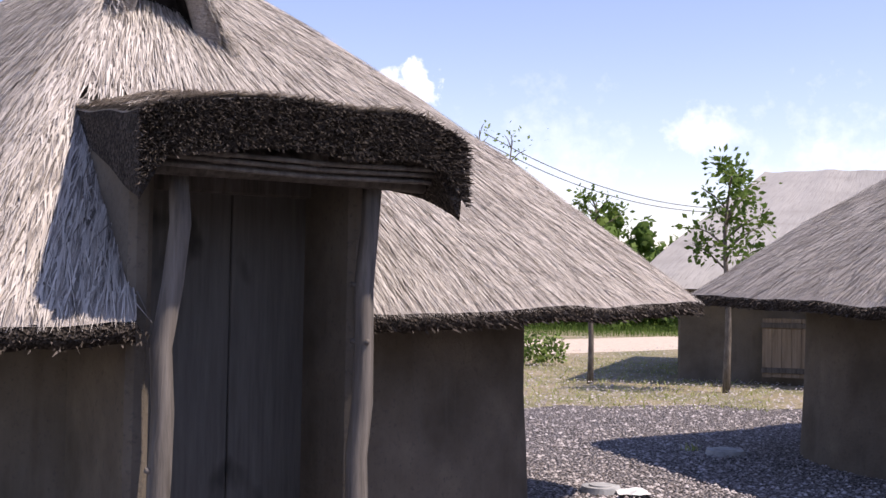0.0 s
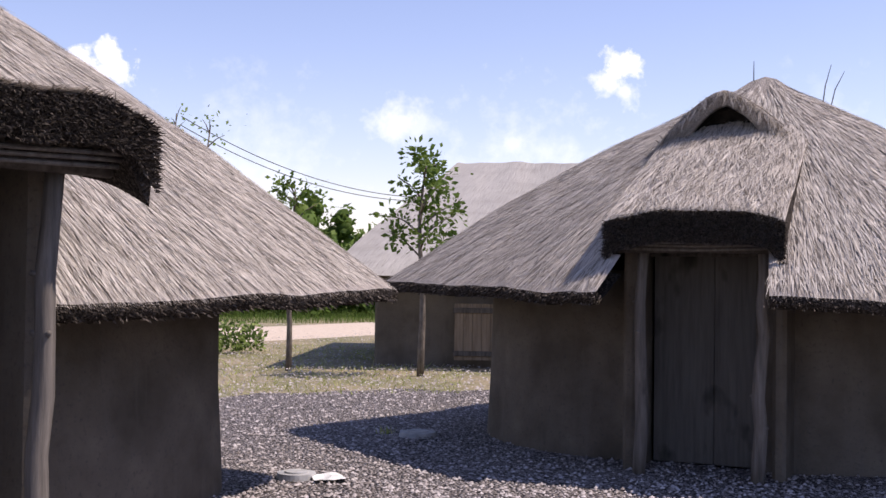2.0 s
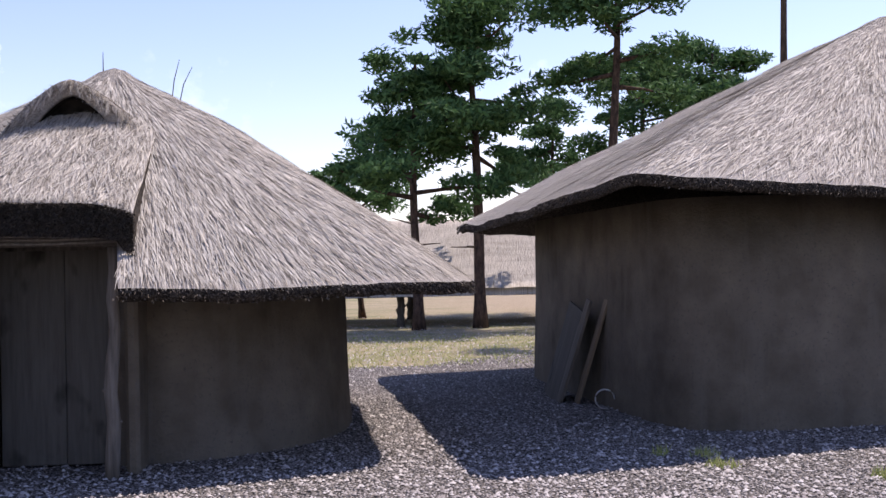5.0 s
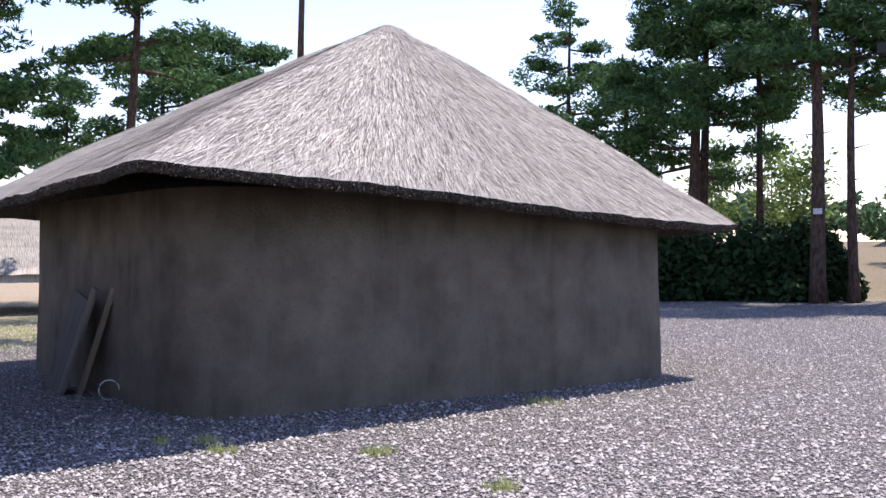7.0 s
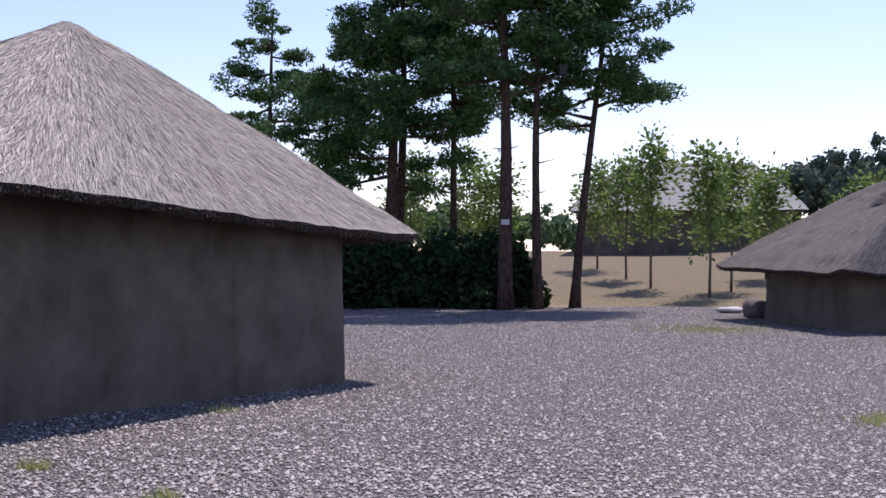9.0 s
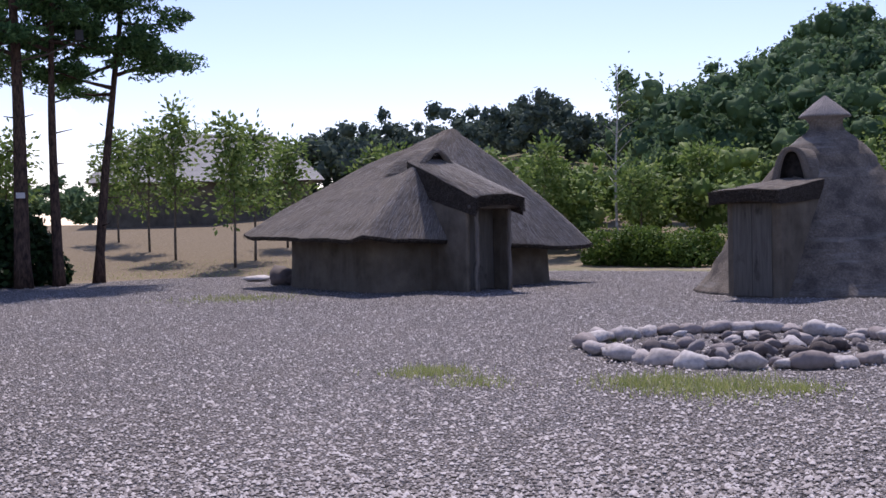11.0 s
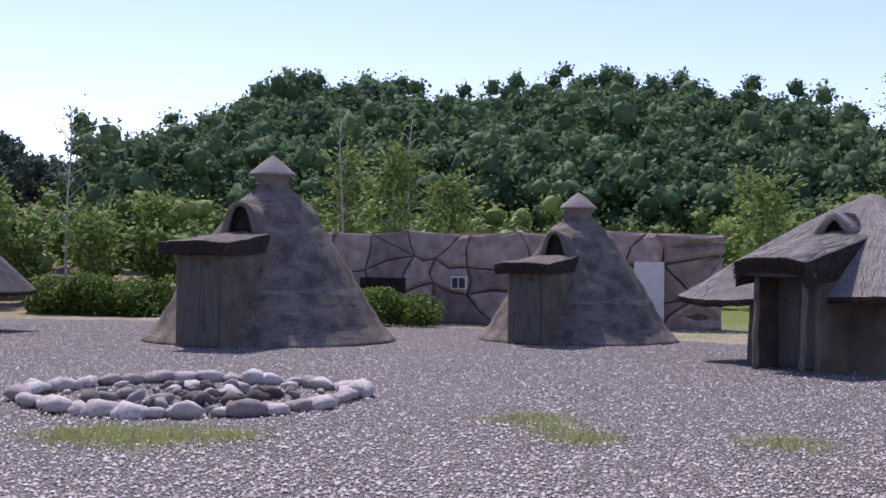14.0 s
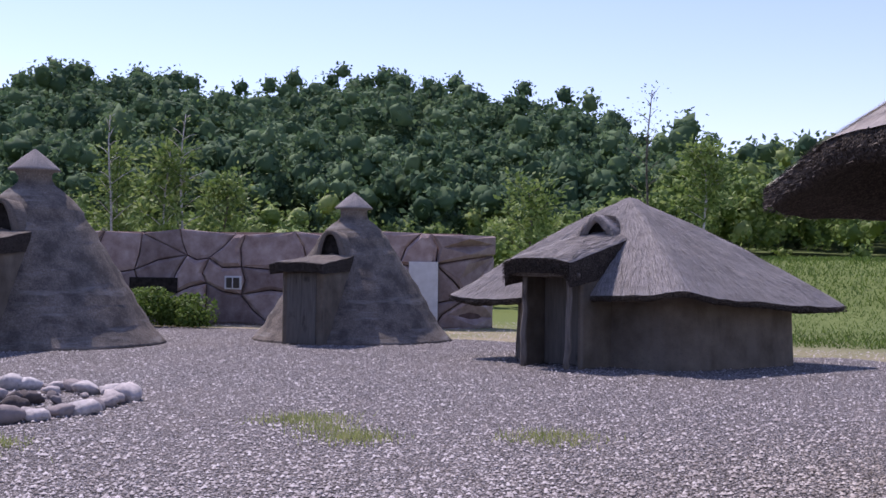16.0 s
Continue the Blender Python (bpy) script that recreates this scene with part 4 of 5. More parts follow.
RING = (12.25, -7.78)
stones = [stone_mesh(i) for i in range(9)]
dark_stones = [stone_mesh(i + 50) for i in range(6)]
for me in stones:
    me.materials.append(RIVER_STONE)
for me in dark_stones:
    me.materials.append(HEARTH_STONE)
r = random.Random(9)
for ring_r, count, s0, s1 in ((1.92, 37, 0.22, 0.40), (1.62, 12, 0.12, 0.22)):
    for k in range(count):
        th = 2 * math.pi * (k + r.random() * 0.35) / count
        s = s0 + (s1 - s0) * r.random()
        rr = ring_r + r.gauss(0, 0.05)
        st = new("stone", stones[r.randrange(9)])
        st.matrix_world = pose(RING[0] + rr * math.cos(th), RING[1] + rr * math.sin(th), 0.22 * s, r.gauss(0, 6), r.gauss(0, 6), math.degrees(th) + 90 + r.gauss(0, 25)) @ Matrix.Scale(s, 4)
        tagged(st, "pale rounded river stone in the fire ring", "stone", "stones of the fire ring")
for k in range(80):
    th, rr, s = r.random() * 6.283, 1.30 * math.sqrt(r.random()), 0.07 + 0.20 * r.random() ** 2.5
    st = new("stone", dark_stones[r.randrange(6)])
    st.matrix_world = pose(RING[0] + rr * math.cos(th), RING[1] + rr * math.sin(th), 0.22 * s + 0.05 * (1.35 - rr), r.gauss(0, 28), r.gauss(0, 28), r.random() * 360) @ Matrix.Scale(s, 4)
    tagged(st, "sooty broken stone inside the fire ring", "stone", "stones inside the fire ring")
for k in range(7):
    th = 2 * math.pi * k / 7 + r.random() * 0.4
    st = new("stone", stones[r.randrange(9)])
    rr, s = 0.62 + r.gauss(0, 0.16), 0.20 + 0.14 * r.random()
    st.matrix_world = pose(RING[0] + rr * math.cos(th), RING[1] + rr * math.sin(th), 0.24 * s, r.gauss(0, 10), r.gauss(0, 10), r.random() * 360) @ Matrix.Scale(s, 4)
    tagged(st, "pale stone of the inner hearth", "stone", "stones inside the fire ring")

# ---- moulded rock wall ----


def rock_wall():
    ax, ay, bx, by = 30.22, -21.86, 17.29, -28.25
    L = math.hypot(bx - ax, by - ay) - 0.7
    ux, uy = (bx - ax) / (L + 0.7), (by - ay) / (L + 0.7)
    nx, ny = uy, -ux
    if nx * ax + ny * ay > 0:
        nx, ny = -nx, -ny
    wall = root("rock_wall", pose(ax, ay, 0), "long moulded rock wall with wide dark joints and a curved end", "wall")
    H = 2.75

    def path(s):
        if s <= L - 1.2:
            return ax + ux * s, ay + uy * s, nx, ny
        q = (s - (L - 1.2)) / 1.2
        t = q * math.pi / 2
        cx, cy = ax + ux * (L - 1.2) - nx * 1.2, ay + uy * (L - 1.2) - ny * 1.2
        dx, dy = nx * math.cos(t) + ux * math.sin(t), ny * math.cos(t) + uy * math.sin(t)
        return cx + dx * 1.2, cy + dy * 1.2, dx, dy
    back = 0.9
    v, f, _ = sheet(lambda u, w: (Vector((path(u * L)[0] - ax, path(u * L)[1] - ay, 0)) + Vector((path(u * L)[2], path(u * L)[3], 0)) * (-0.12 if w < 0.8 else -back) +
                                  Vector((0, 0, min(w / 0.75, 1) * H - (0.1 if w == 0 else 0))), (u, w)), 60, 5)
    child("backing", mesh_of("backing", v, f, ROCKJOINT), wall, "dark recessed joints")
    rr = random.Random(4)
    cols, lv = 12, 3
    node, hm, vm = {}, {}, {}
    for i in range(cols + 1):
        for j in range(lv + 1):
            si = L * i / cols + (rr.uniform(-0.5, 0.5) if 0 < i < cols else 0)
            zj = H * j / lv + (rr.uniform(-0.30, 0.30) if 0 < j < lv else (-0.05 if j == 0 else rr.uniform(-0.10, 0.08)))
            node[i, j] = (si, zj)
            hm[i, j] = (rr.uniform(-0.12, 0.12), rr.uniform(-0.16, 0.16) if 0 < j < lv else 0.0)
            vm[i, j] = (rr.uniform(-0.18, 0.18) if 0 < i < cols else 0.0, rr.uniform(-0.1, 0.1))

    def mid(a, b, d):
        return ((a[0] + b[0]) / 2 + d[0], (a[1] + b[1]) / 2 + d[1])

    def rock(corners):
        bm = bmesh.new()
        n = len(corners)
        cs, cz = sum(c[0] for c in corners) / n, sum(c[1] for c in corners) / n
        out = 0.03 + 0.13 * rr.random()
        rings = []
        for inset, d in ((0.012, -0.13), (0.02, out * 0.4), (0.10, out)):
            ring = []
            for (a, b) in corners:
                dd = math.hypot(a - cs, b - cz) or 1
                q = max(1 - inset * 1.35 / dd, 0.2)
                p = path(min(max(cs + (a - cs) * q, 0), L))
                ring.append(bm.verts.new((p[0] - ax + p[2] * d, p[1] - ay + p[3] * d, cz + (b - cz) * q)))
            rings.append(ring)
        for a, b in zip(rings, rings[1:]):
            for i in range(n):
                bm.faces.new((a[i], a[(i + 1) % n], b[(i + 1) % n], b[i]))
        bm.faces.new(rings[-1])
        bmesh.ops.recalc_face_normals(bm, faces=bm.faces)
        part("rock", bm, ROCKWALL, wall)

    for i in range(cols):
        for j in range(lv):
            a, b, c, d = node[i, j], node[i + 1, j], node[i + 1, j + 1], node[i, j + 1]
            ab, bc = mid(a, b, hm[i, j]), mid(b, c, vm[i + 1, j])
            dc, ad = mid(d, c, hm[i, j + 1]), mid(a, d, vm[i, j])
            k = rr.random()
            if k < 0.25:
                rock([a, ab, b, bc, c])
                rock([a, c, dc, d, ad])
            elif k < 0.5:
                rock([a, ab, b, d, ad])
                rock([b, bc, c, dc, d])
            else:
                rock([a, ab, b, bc, c, dc, d, ad])
    # small barred window and a pale door
    def fitted(name, s, z, w, h, mat, label, out=0.17):
        p = path(s)
        bm = bmesh.new()
        box(bm, w, 0.06, h, (0, 0, 0), 0.01)
        ob = part(name, bm, mat, wall, label)
        ob.matrix_basis = Matrix.Translation((p[0] - ax + p[2] * out, p[1] - ay + p[3] * out, z)) @ Matrix.Rotation(math.atan2(uy, ux), 4, "Z")
        return ob
    fitted("window_frame", 6.2, 1.22, 0.52, 0.40, PALE, "pale window frame", 0.19)
    fitted("pane", 6.2, 1.22, 0.40, 0.30, DARKGLASS, "dark pane", 0.22)
    fitted("bar", 6.2, 1.22, 0.03, 0.32, PALE, "pale bar", 0.24)
    # flat plate, its near-black colour stands for a hollow's shade
    fitted("niche", 3.7, 1.12, 1.5, 0.45, HOLE_DARK, "dark plate painted as the shaded hollow under a rock", 0.16)
    fitted("door", 11.9, 0.95, 0.85, 1.9, PALE, "pale painted metal door", 0.19)
    return wall


rock_wall()

# ---- poles, lids, shelter ----


for x, y, rad, name, label in ((2.77, 11.2, 0.19, "manhole_cover", "round concrete cover lying in the gravel"), (1.27, 9.05, 0.16, "manhole_cover", "round grey cover lying in the gravel")):
    bm = bmesh.new()
    bmesh.ops.create_cone(bm, cap_ends=True, segments=28, radius1=rad, radius2=rad * 0.94, depth=0.05)
    bmesh.ops.create_cone(bm, cap_ends=True, segments=28, radius1=rad * 0.6, radius2=rad * 0.58, depth=0.014, matrix=Matrix.Translation((0, 0, 0.03)))
    me = bpy.data.meshes.new(name)
    bm.to_mesh(me)
    bm.free()
    me.materials.append(LIDM)
    ob = new(name, me)
    ob.location = (x, y, 0.025)
    tagged(ob, label, "cover")

# boards against the large hut


def boards(x, y, tilt, side, w, h, label, mat):
    """A board leaning on the rounded corner wall of the large hut, its top turned aside by some degrees."""
    t = root("board", pose(x, y, 0.0, 0, 0, -36) @ pose(0, 0, 0, side, tilt, 0), label, "board", "leaning boards")
    bm = bmesh.new()
    box(bm, 0.035, w, h, (0, 0, h / 2), 0.006)
    part("panel", bm, mat, t)


boards(10.82, 8.66, 15, 10, 0.62, 1.15, "wide weathered board leaning against the plaster wall", DOOR_WOOD)
boards(10.62, 8.12, 14, 14, 0.12, 1.62, "long narrow board leaning against the plaster wall", TAN_WOOD)
boards(10.60, 8.36, 15, 12, 0.17, 1.25, "short grey plank leaning against the plaster wall", POST_WOOD)
hoop_pts = [(0.17 * math.cos(t * 0.33), 0.02 * math.sin(t), 0.19 + 0.17 * math.sin(t * 0.33)) for t in range(16)]
v, f = tube(hoop_pts, [0.016] * 16, 6)
hoop = new("hoop", mesh_of("hoop", v, f, PALE, smooth=True))
hoop.matrix_world = pose(10.35, 7.52, 0.0, 0, 0, -50) @ Matrix.Scale(0.62, 4)
tagged(hoop, "pale bent hoop lying against the plaster wall", "hoop")

# open shelter with a long thatched roof behind


def shelter(x, y, turn, L, W, label):
    s = root("shelter", pose(x, y, ground_z(x, y), 0, 0, turn), label, "shelter")
    for i in range(7):
        for yy in (-W / 2, W / 2):
            crooked_post("post", s, (-L / 2 + L * i / 6, yy, 0), 0.85, 0.11, 90 + i, POLE_WOOD)
    for yy in (-W / 2, W / 2):
        v, f = tube([(-L / 2 - 0.3, yy, 0.85), (0, yy, 0.88), (L / 2 + 0.3, yy, 0.85)], [0.09, 0.1, 0.09], 8)
        child("beam", mesh_of("beam", v, f, POLE_WOOD, smooth=True), s)

    def top(u, v):
        t = (v - 0.5) * 2
        return Vector(((u - 0.5) * (L + 1.2) * (1 - 0.12 * (1 - abs(t))), t * (W / 2 + 0.7), 2.95 - 1.95 * abs(t) ** 0.95 + 0.03 * noise.noise((u * 30, t * 6, 2)))), (u * L, abs(t) * 3)
    v, f, uv = sheet(top, 40, 20)
    o = len(v)
    v += [p + Vector((0, 0, -0.2)) for p in v]
    uv += uv
    f += [tuple(i + o for i in q[::-1]) for q in f]
    edge = [i * 21 for i in range(41)]
    f += [(a, b, b + o, a + o) for a, b in zip(edge, edge[1:])]
    edge = [i * 21 + 20 for i in range(41)]
    f += [(b, a, a + o, b + o) for a, b in zip(edge, edge[1:])]
    for c in (0, 40):
        e = [c * 21 + j for j in range(21)]
        f += [(a, b, b + o, a + o) for a, b in zip(e, e[1:])]
    child("roof", mesh_of("roof", v, f, THATCH, uv, True), s, "long thatched roof")


shelter(24.86, 22.68, -47.4, 13, 4.4, "open timber shelter with a long thatched roof")


def far_house(x, y, turn, L, W, eave, ridge, label, thatch, openings=True):
    """Large thatched hall far off, with a doorway and small windows."""
    h = root("hall", pose(x, y, ground_z(x, y), 0, 0, turn), label, "hall", "large thatched halls")
    bm = bmesh.new()
    box(bm, L, W, eave + 0.9, (0, 0, (eave + 0.9) / 2 - 0.4), 0.05)
    part("wall", bm, PLASTER, h, "dark earth wall")
    for i in range(4 if openings else 0):
        bm = bmesh.new()
        box(bm, 0.5, 0.08, 0.4, (-L * 0.36 + i * L * 0.24, -W / 2 - 0.04, eave * 0.62), 0.01)
        part("window", bm, HOLE_DARK, h, "dark window opening")
    if openings:
        bm = bmesh.new()
        box(bm, 1.0, 0.08, 1.7, (L * 0.1, -W / 2 - 0.045, 0.85), 0.01)
        part("door", bm, POLE_WOOD, h, "dark plank door")

    def top(u, v):
        t = (v - 0.5) * 2
        k = 1 - 0.42 * (1 - abs(t)) ** 1.2
        return Vector(((u - 0.5) * (L + 1.6) * k, t * (W / 2 + 0.9), ridge - (ridge - eave) * abs(t) ** 0.95 + 0.06 * noise.noise((u * 12, t * 4, 7)))), (u * L, abs(t) * 4)
    v, f, uv = sheet(top, 40, 24)
    n = len(v)
    # hipped ends
    for c in (0, 40):
        base = [c * 25 + j for j in range(25)]
        f.append(tuple(base) if c else tuple(base[::-1]))
    child("roof", mesh_of("roof", v, f, thatch, uv, False), h, "big pale thatched roof")
    return h


far_house(9.12, 21.87, -18.7, 8.4, 6, 1.6, 3.95, "large pale thatched hall with a boarded door behind the huts", PALE_THATCH, False)
far_house(69.93, -7.03, 84, 11.5, 8, 2.2, 5.2, "large thatched hall on rising ground behind the young trees", PALE_THATCH)

# ---- trees ----


def pine(x, y, h, seed, lean=(0, 0), first=0.5, spread=1.0, pads=16, trunk_r=0.17, label="tall red pine with flat dark needle pads", base_z=None):
    r = random.Random(seed)
    g = np.random.default_rng(seed)
    t = root("pine_tree", pose(x, y, ground_z(x, y) if base_z is None else base_z, 0, 0, 0), label, "tree", "pine trees")
    pts, rad = [], []
    n = 14
    ph = r.random() * 6
    for i in range(n):
        q = i / (n - 1)
        pts.append(Vector((lean[0] * q + 0.18 * math.sin(q * 5 + ph) * q, lean[1] * q + 0.18 * math.cos(q * 4 + ph) * q, h * q - (0.15 if i == 0 else 0))))
        rad.append(trunk_r * (1 - 0.78 * q) + (0.06 if i == 0 else 0))
    pieces = [tube(pts, rad, 10, 0.15, seed)]
    cent, size, face = [], [], []
    for k in range(pads):
        q = first + (1 - first) * (k + r.random() * 0.6) / pads
        q = min(q, 0.985)
        i = min(int(q * (n - 1)), n - 2)
        p = pts[i].lerp(pts[i + 1], q * (n - 1) - i)
        top = 1 - (q - first) / (1 - first)
        ln = spread * (0.45 + 1.65 * (top ** 0.6) * (0.5 + 0.5 * r.random()))
        a = k * 2.4 + r.gauss(0, 0.4)
        d = Vector((math.cos(a), math.sin(a), 0))
        e = p + d * ln + Vector((0, 0, 0.10 * ln + r.gauss(0, 0.38)))
        mid = p.lerp(e, 0.5) + Vector((0, 0, r.gauss(-0.08, 0.12)))
        pieces.append(tube([p, mid, e], [0.05 * (0.5 + top), 0.035, 0.015], 6))
        for _ in range(r.choice((6, 8, 9, 11))):
            c = p.lerp(e, 0.40 + 0.72 * r.random()) + Vector((r.gauss(0, 0.34), r.gauss(0, 0.34), 0.08 + r.gauss(0, 0.17)))
            s = (0.18 + 0.34 * r.random()) * (0.7 + 0.3 * spread)
            m = 130
            o = g.normal(size=(m, 3))
            o = o / np.linalg.norm(o, axis=1, keepdims=True) * g.random((m, 1)) ** 0.3 * np.array([s * 1.35, s * 1.35, s * 0.62])
            cent.append(o + np.array(c))
            face.append(o / np.linalg.norm(o, axis=1, keepdims=True) + np.array([0, 0, 0.45]))
            size.append(0.13 + 0.15 * g.random(m))
    for k in range(5):
        q = first * (0.45 + 0.5 * r.random())
        i = int(q * (n - 1))
        a = r.random() * 6.28
        d = Vector((math.cos(a), math.sin(a), r.random() * 0.3))
        pieces.append(tube([pts[i], pts[i] + d * (0.3 + 0.5 * r.random())], [0.03, 0.01], 5))
    v, f = joined(pieces)
    child("trunk", mesh_of("trunk", v, f, PINE_BARK, smooth=True), t, "reddish bark trunk and limbs")
    v, f = quads(np.concatenate(cent), np.concatenate(size), seed, 0.2, 0.32, np.concatenate(face))
    child("crown", raw_mesh("crown", v, f, NEEDLES), t, "flat layered pads of needles")
    return t


def leafy(x, y, h, seed, leaf=LEAVES, bark=BARK, spread=0.9, count=1500, first=0.3, size=0.13, label="young broadleaf tree with airy foliage", limbs=14, trunk_r=0.05, base_z=None, clump=0.26, name="tree"):
    r = random.Random(seed)
    g = np.random.default_rng(seed)
    t = root(name, pose(x, y, ground_z(x, y) if base_z is None else base_z), label, "tree", "young trees")
    n = 9
    pts = [Vector((0.10 * math.sin(i * 0.9 + seed) * i / n, 0.10 * math.cos(i * 0.7 + seed) * i / n, h * i / (n - 1) - (0.1 if i == 0 else 0))) for i in range(n)]
    pieces = [tube(pts, [trunk_r * (1 - 0.85 * i / (n - 1)) + 0.006 for i in range(n)], 8, 0.1, seed)]
    cent = []
    per = max(4, count // (limbs * 3))
    for k in range(limbs):
        q = first + (1 - first) * (k + r.random()) / limbs
        q = min(q, 0.97)
        i = min(int(q * (n - 1)), n - 2)
        p = pts[i].lerp(pts[i + 1], q * (n - 1) - i)
        shape = math.sin(min(1.0, (1.12 - q) / (1.12 - first) * 1.1) * math.pi * 0.55)
        ln = spread * (0.35 + 0.75 * r.random()) * shape + 0.12
        a = k * 2.4 + r.gauss(0, 0.5)
        d = Vector((math.cos(a), math.sin(a), 0.5 + 0.5 * r.random()))
        e = p + d * ln
        pieces.append(tube([p, p.lerp(e, 0.5) + Vector((0, 0, 0.05)), e], [trunk_r * 0.35, trunk_r * 0.22, 0.006], 5))
        for _ in range(3):
            c = p.lerp(e, 0.35 + 0.75 * r.random())
            cent.append(g.normal(size=(per, 3)) * clump * (0.6 + 0.6 * r.random()) + np.array(c))
    v, f = joined(pieces)
    child("trunk", mesh_of("trunk", v, f, bark, smooth=True), t, "slender trunk and limbs")
    c = np.concatenate(cent)
    v, f = quads(c, size * (0.6 + 0.8 * g.random(len(c))), seed, 0.3, 0.55)
    child("crown", raw_mesh("crown", v, f, leaf), t, "loose clusters of leaves")
    return t


def at(az, d):
    return d * math.sin(radians(az)), d * math.cos(radians(az))


# pines beyond the second hut, then the grove beyond the large hut
pine(*at(44.58, 29.7), 7.0, 101, (0.1, 0.1), 0.42, 1.25, 15, 0.15)
pine(*at(41.76, 37.1), 5.0, 121, (-0.3, 0.4), 0.50, 1.0, 8, 0.10)
pine(*at(47.65, 30.1), 9.0, 102, (-0.1, 0.1), 0.48, 1.15, 15, 0.17)
pine(*at(53.9, 30.2), 11.0, 103, (0.3, -0.4), 0.55, 1.35, 15, 0.18)
pine(*at(55.5, 36.7), 8.1, 104, (0.2, 0.0), 0.36, 1.5, 17, 0.17)
pine(*at(51.24, 38.6), 6.6, 122, (0.2, 0.0), 0.45, 1.0, 9, 0.12)
pine(*at(59.3, 36.2), 7.9, 105, (0.0, 0.2), 0.45, 1.2, 12, 0.16)
pine(*at(62.05, 26.2), 12.0, 112, (0.4, -0.4), 0.93, 0.6, 3, 0.13, "tall bare-stemmed pine with a broken top")
pine(*at(75.76, 44.2), 10.4, 106, (0.1, 0.2), 0.50, 1.1, 10, 0.16)
pine(*at(78.39, 40.2), 8.2, 123, (0.1, 0.2), 0.42, 1.4, 14, 0.16)
pine(*at(81.41, 37.7), 10.2, 107, (0.2, -0.2), 0.38, 1.75, 22, 0.24)
pine(*at(81.89, 38.7), 12.0, 114, (0.2, -0.2), 0.55, 1.4, 14, 0.2)
pine(*at(84.77, 39.2), 12.0, 108, (-0.2, 0.3), 0.48, 1.25, 15, 0.15)
pine(*at(87.34, 34.7), 12.5, 109, (0.5, 0.2), 0.52, 1.6, 18, 0.24)
pine(*at(88.92, 35.2), 11.5, 110, (0.3, 0.1), 0.56, 1.4, 16, 0.16)
pine(*at(90.68, 36.7), 11.2, 113, (0.4, -1.0), 0.50, 1.35, 18, 0.16)

# young trees
leafy(4.5, 18.16, 3.4, 201, LEAVES_BRIGHT, count=1100, spread=0.62, first=0.52, size=0.11, trunk_r=0.06, clump=0.15)
leafy(2.53, 19.52, 3.05, 202, LEAVES_BRIGHT, count=330, spread=0.42, first=0.78, size=0.11, trunk_r=0.05, clump=0.12, limbs=8)
for i, (a, d, h) in enumerate(((85.2, 52.2, 5.2), (86.64, 48.2, 4.4), (91.56, 55.3, 4.6), (93.0, 50.3, 4.8), (94.23, 46.3, 5.6), (97.07, 42.3, 5.0), (98.04, 45.3, 4.8), (82.42, 50.2, 5.0), (99.6, 50.3, 4.2), (77.96, 52.2, 5.5), (73.49, 55.2, 5.0))):
    leafy(*at(a, d), h, 210 + i, count=1500, spread=1.15, first=0.32, size=0.22, clump=0.32)
for i, (a, d, h, s) in enumerate(((112.37, 44.1, 3.9, 1.2), (104.43, 46.2, 3.9, 1.3), (109.44, 48.2, 3.4, 1.2), (116.97, 44.1, 2.9, 1.0), (119.96, 46.1, 3.8, 1.0), (129.32, 42.1, 5.6, 0.8), (131.53, 38.1, 5.4, 0.7), (134.31, 41.1, 4.6, 0.9), (149.3, 40.2, 4.4, 1.3), (157.77, 42.2, 3.8, 0.9))):
    leafy(*at(a, d), h, 230 + i, leaf=LEAVES, bark=BIRCH_BARK if i in (5, 6, 9) else BARK, count=1500, spread=s, first=0.36, size=0.2, clump=0.3)
for i, (a, d, h) in enumerate(((115.87, 44.1, 7.2), (3.3, 30.0, 5.4), (1.6, 31.0, 5.8), (128.94, 41.1, 6.8), (132.33, 38.1, 6.6), (155.06, 44.2, 6.5))):
    leafy(*at(a, d), h, 250 + i, bark=BIRCH_BARK if i in (0, 3, 4) else BARK, count=60, spread=0.75, first=0.35, size=0.12, limbs=16, label="bare sapling with upright twigs", trunk_r=0.06)


def shrub(name, pts, leaf, label, size=0.12, seed=0, per=160, kind="", category="shrub"):
    """Dense shrub or hedge: leaf clumps round the given (x, y, z, radius) list."""
    g = np.random.default_rng(seed)
    c, s = [], []
    for x, y, z, rad in pts:
        d = g.normal(size=(per, 3))
        d /= np.linalg.norm(d, axis=1, keepdims=True)
        q = rad * (0.45 + 0.6 * g.random((per, 1)) ** 0.5)
        p = d * q * np.array([1, 1, 0.85]) + np.array([x, y, z])
        c.append(p[p[:, 2] > 0.02])
        s.append((d + np.array([0, 0, 0.4]))[p[:, 2] > 0.02])
    c = np.concatenate(c)
    v, f = quads(c, size * (0.6 + 0.8 * g.random(len(c))), seed, 0.2, 0.6, np.concatenate(s))
    ob = new(name, raw_mesh(name, v, f, leaf))
    return tagged(ob, label, category, kind=kind)


def clump_line(a0, d0, a1, d1, n, h, rad, seed):
    r = random.Random(seed)
    out = []
    for i in range(n):
        q = i / max(n - 1, 1)
        x, y = at(a0 + (a1 - a0) * q, d0 + (d1 - d0) * q)
        b = ground_z(x, y)
        for z in np.arange(rad * 0.5, h, rad * 0.8):
            out.append((x + r.gauss(0, rad * 0.4), y + r.gauss(0, rad * 0.4), b + z * (0.7 + 0.45 * noise.noise((x * 0.5, y * 0.5, seed)) + 0.4 * r.random()), rad * (0.8 + 0.4 * r.random())))
    return out


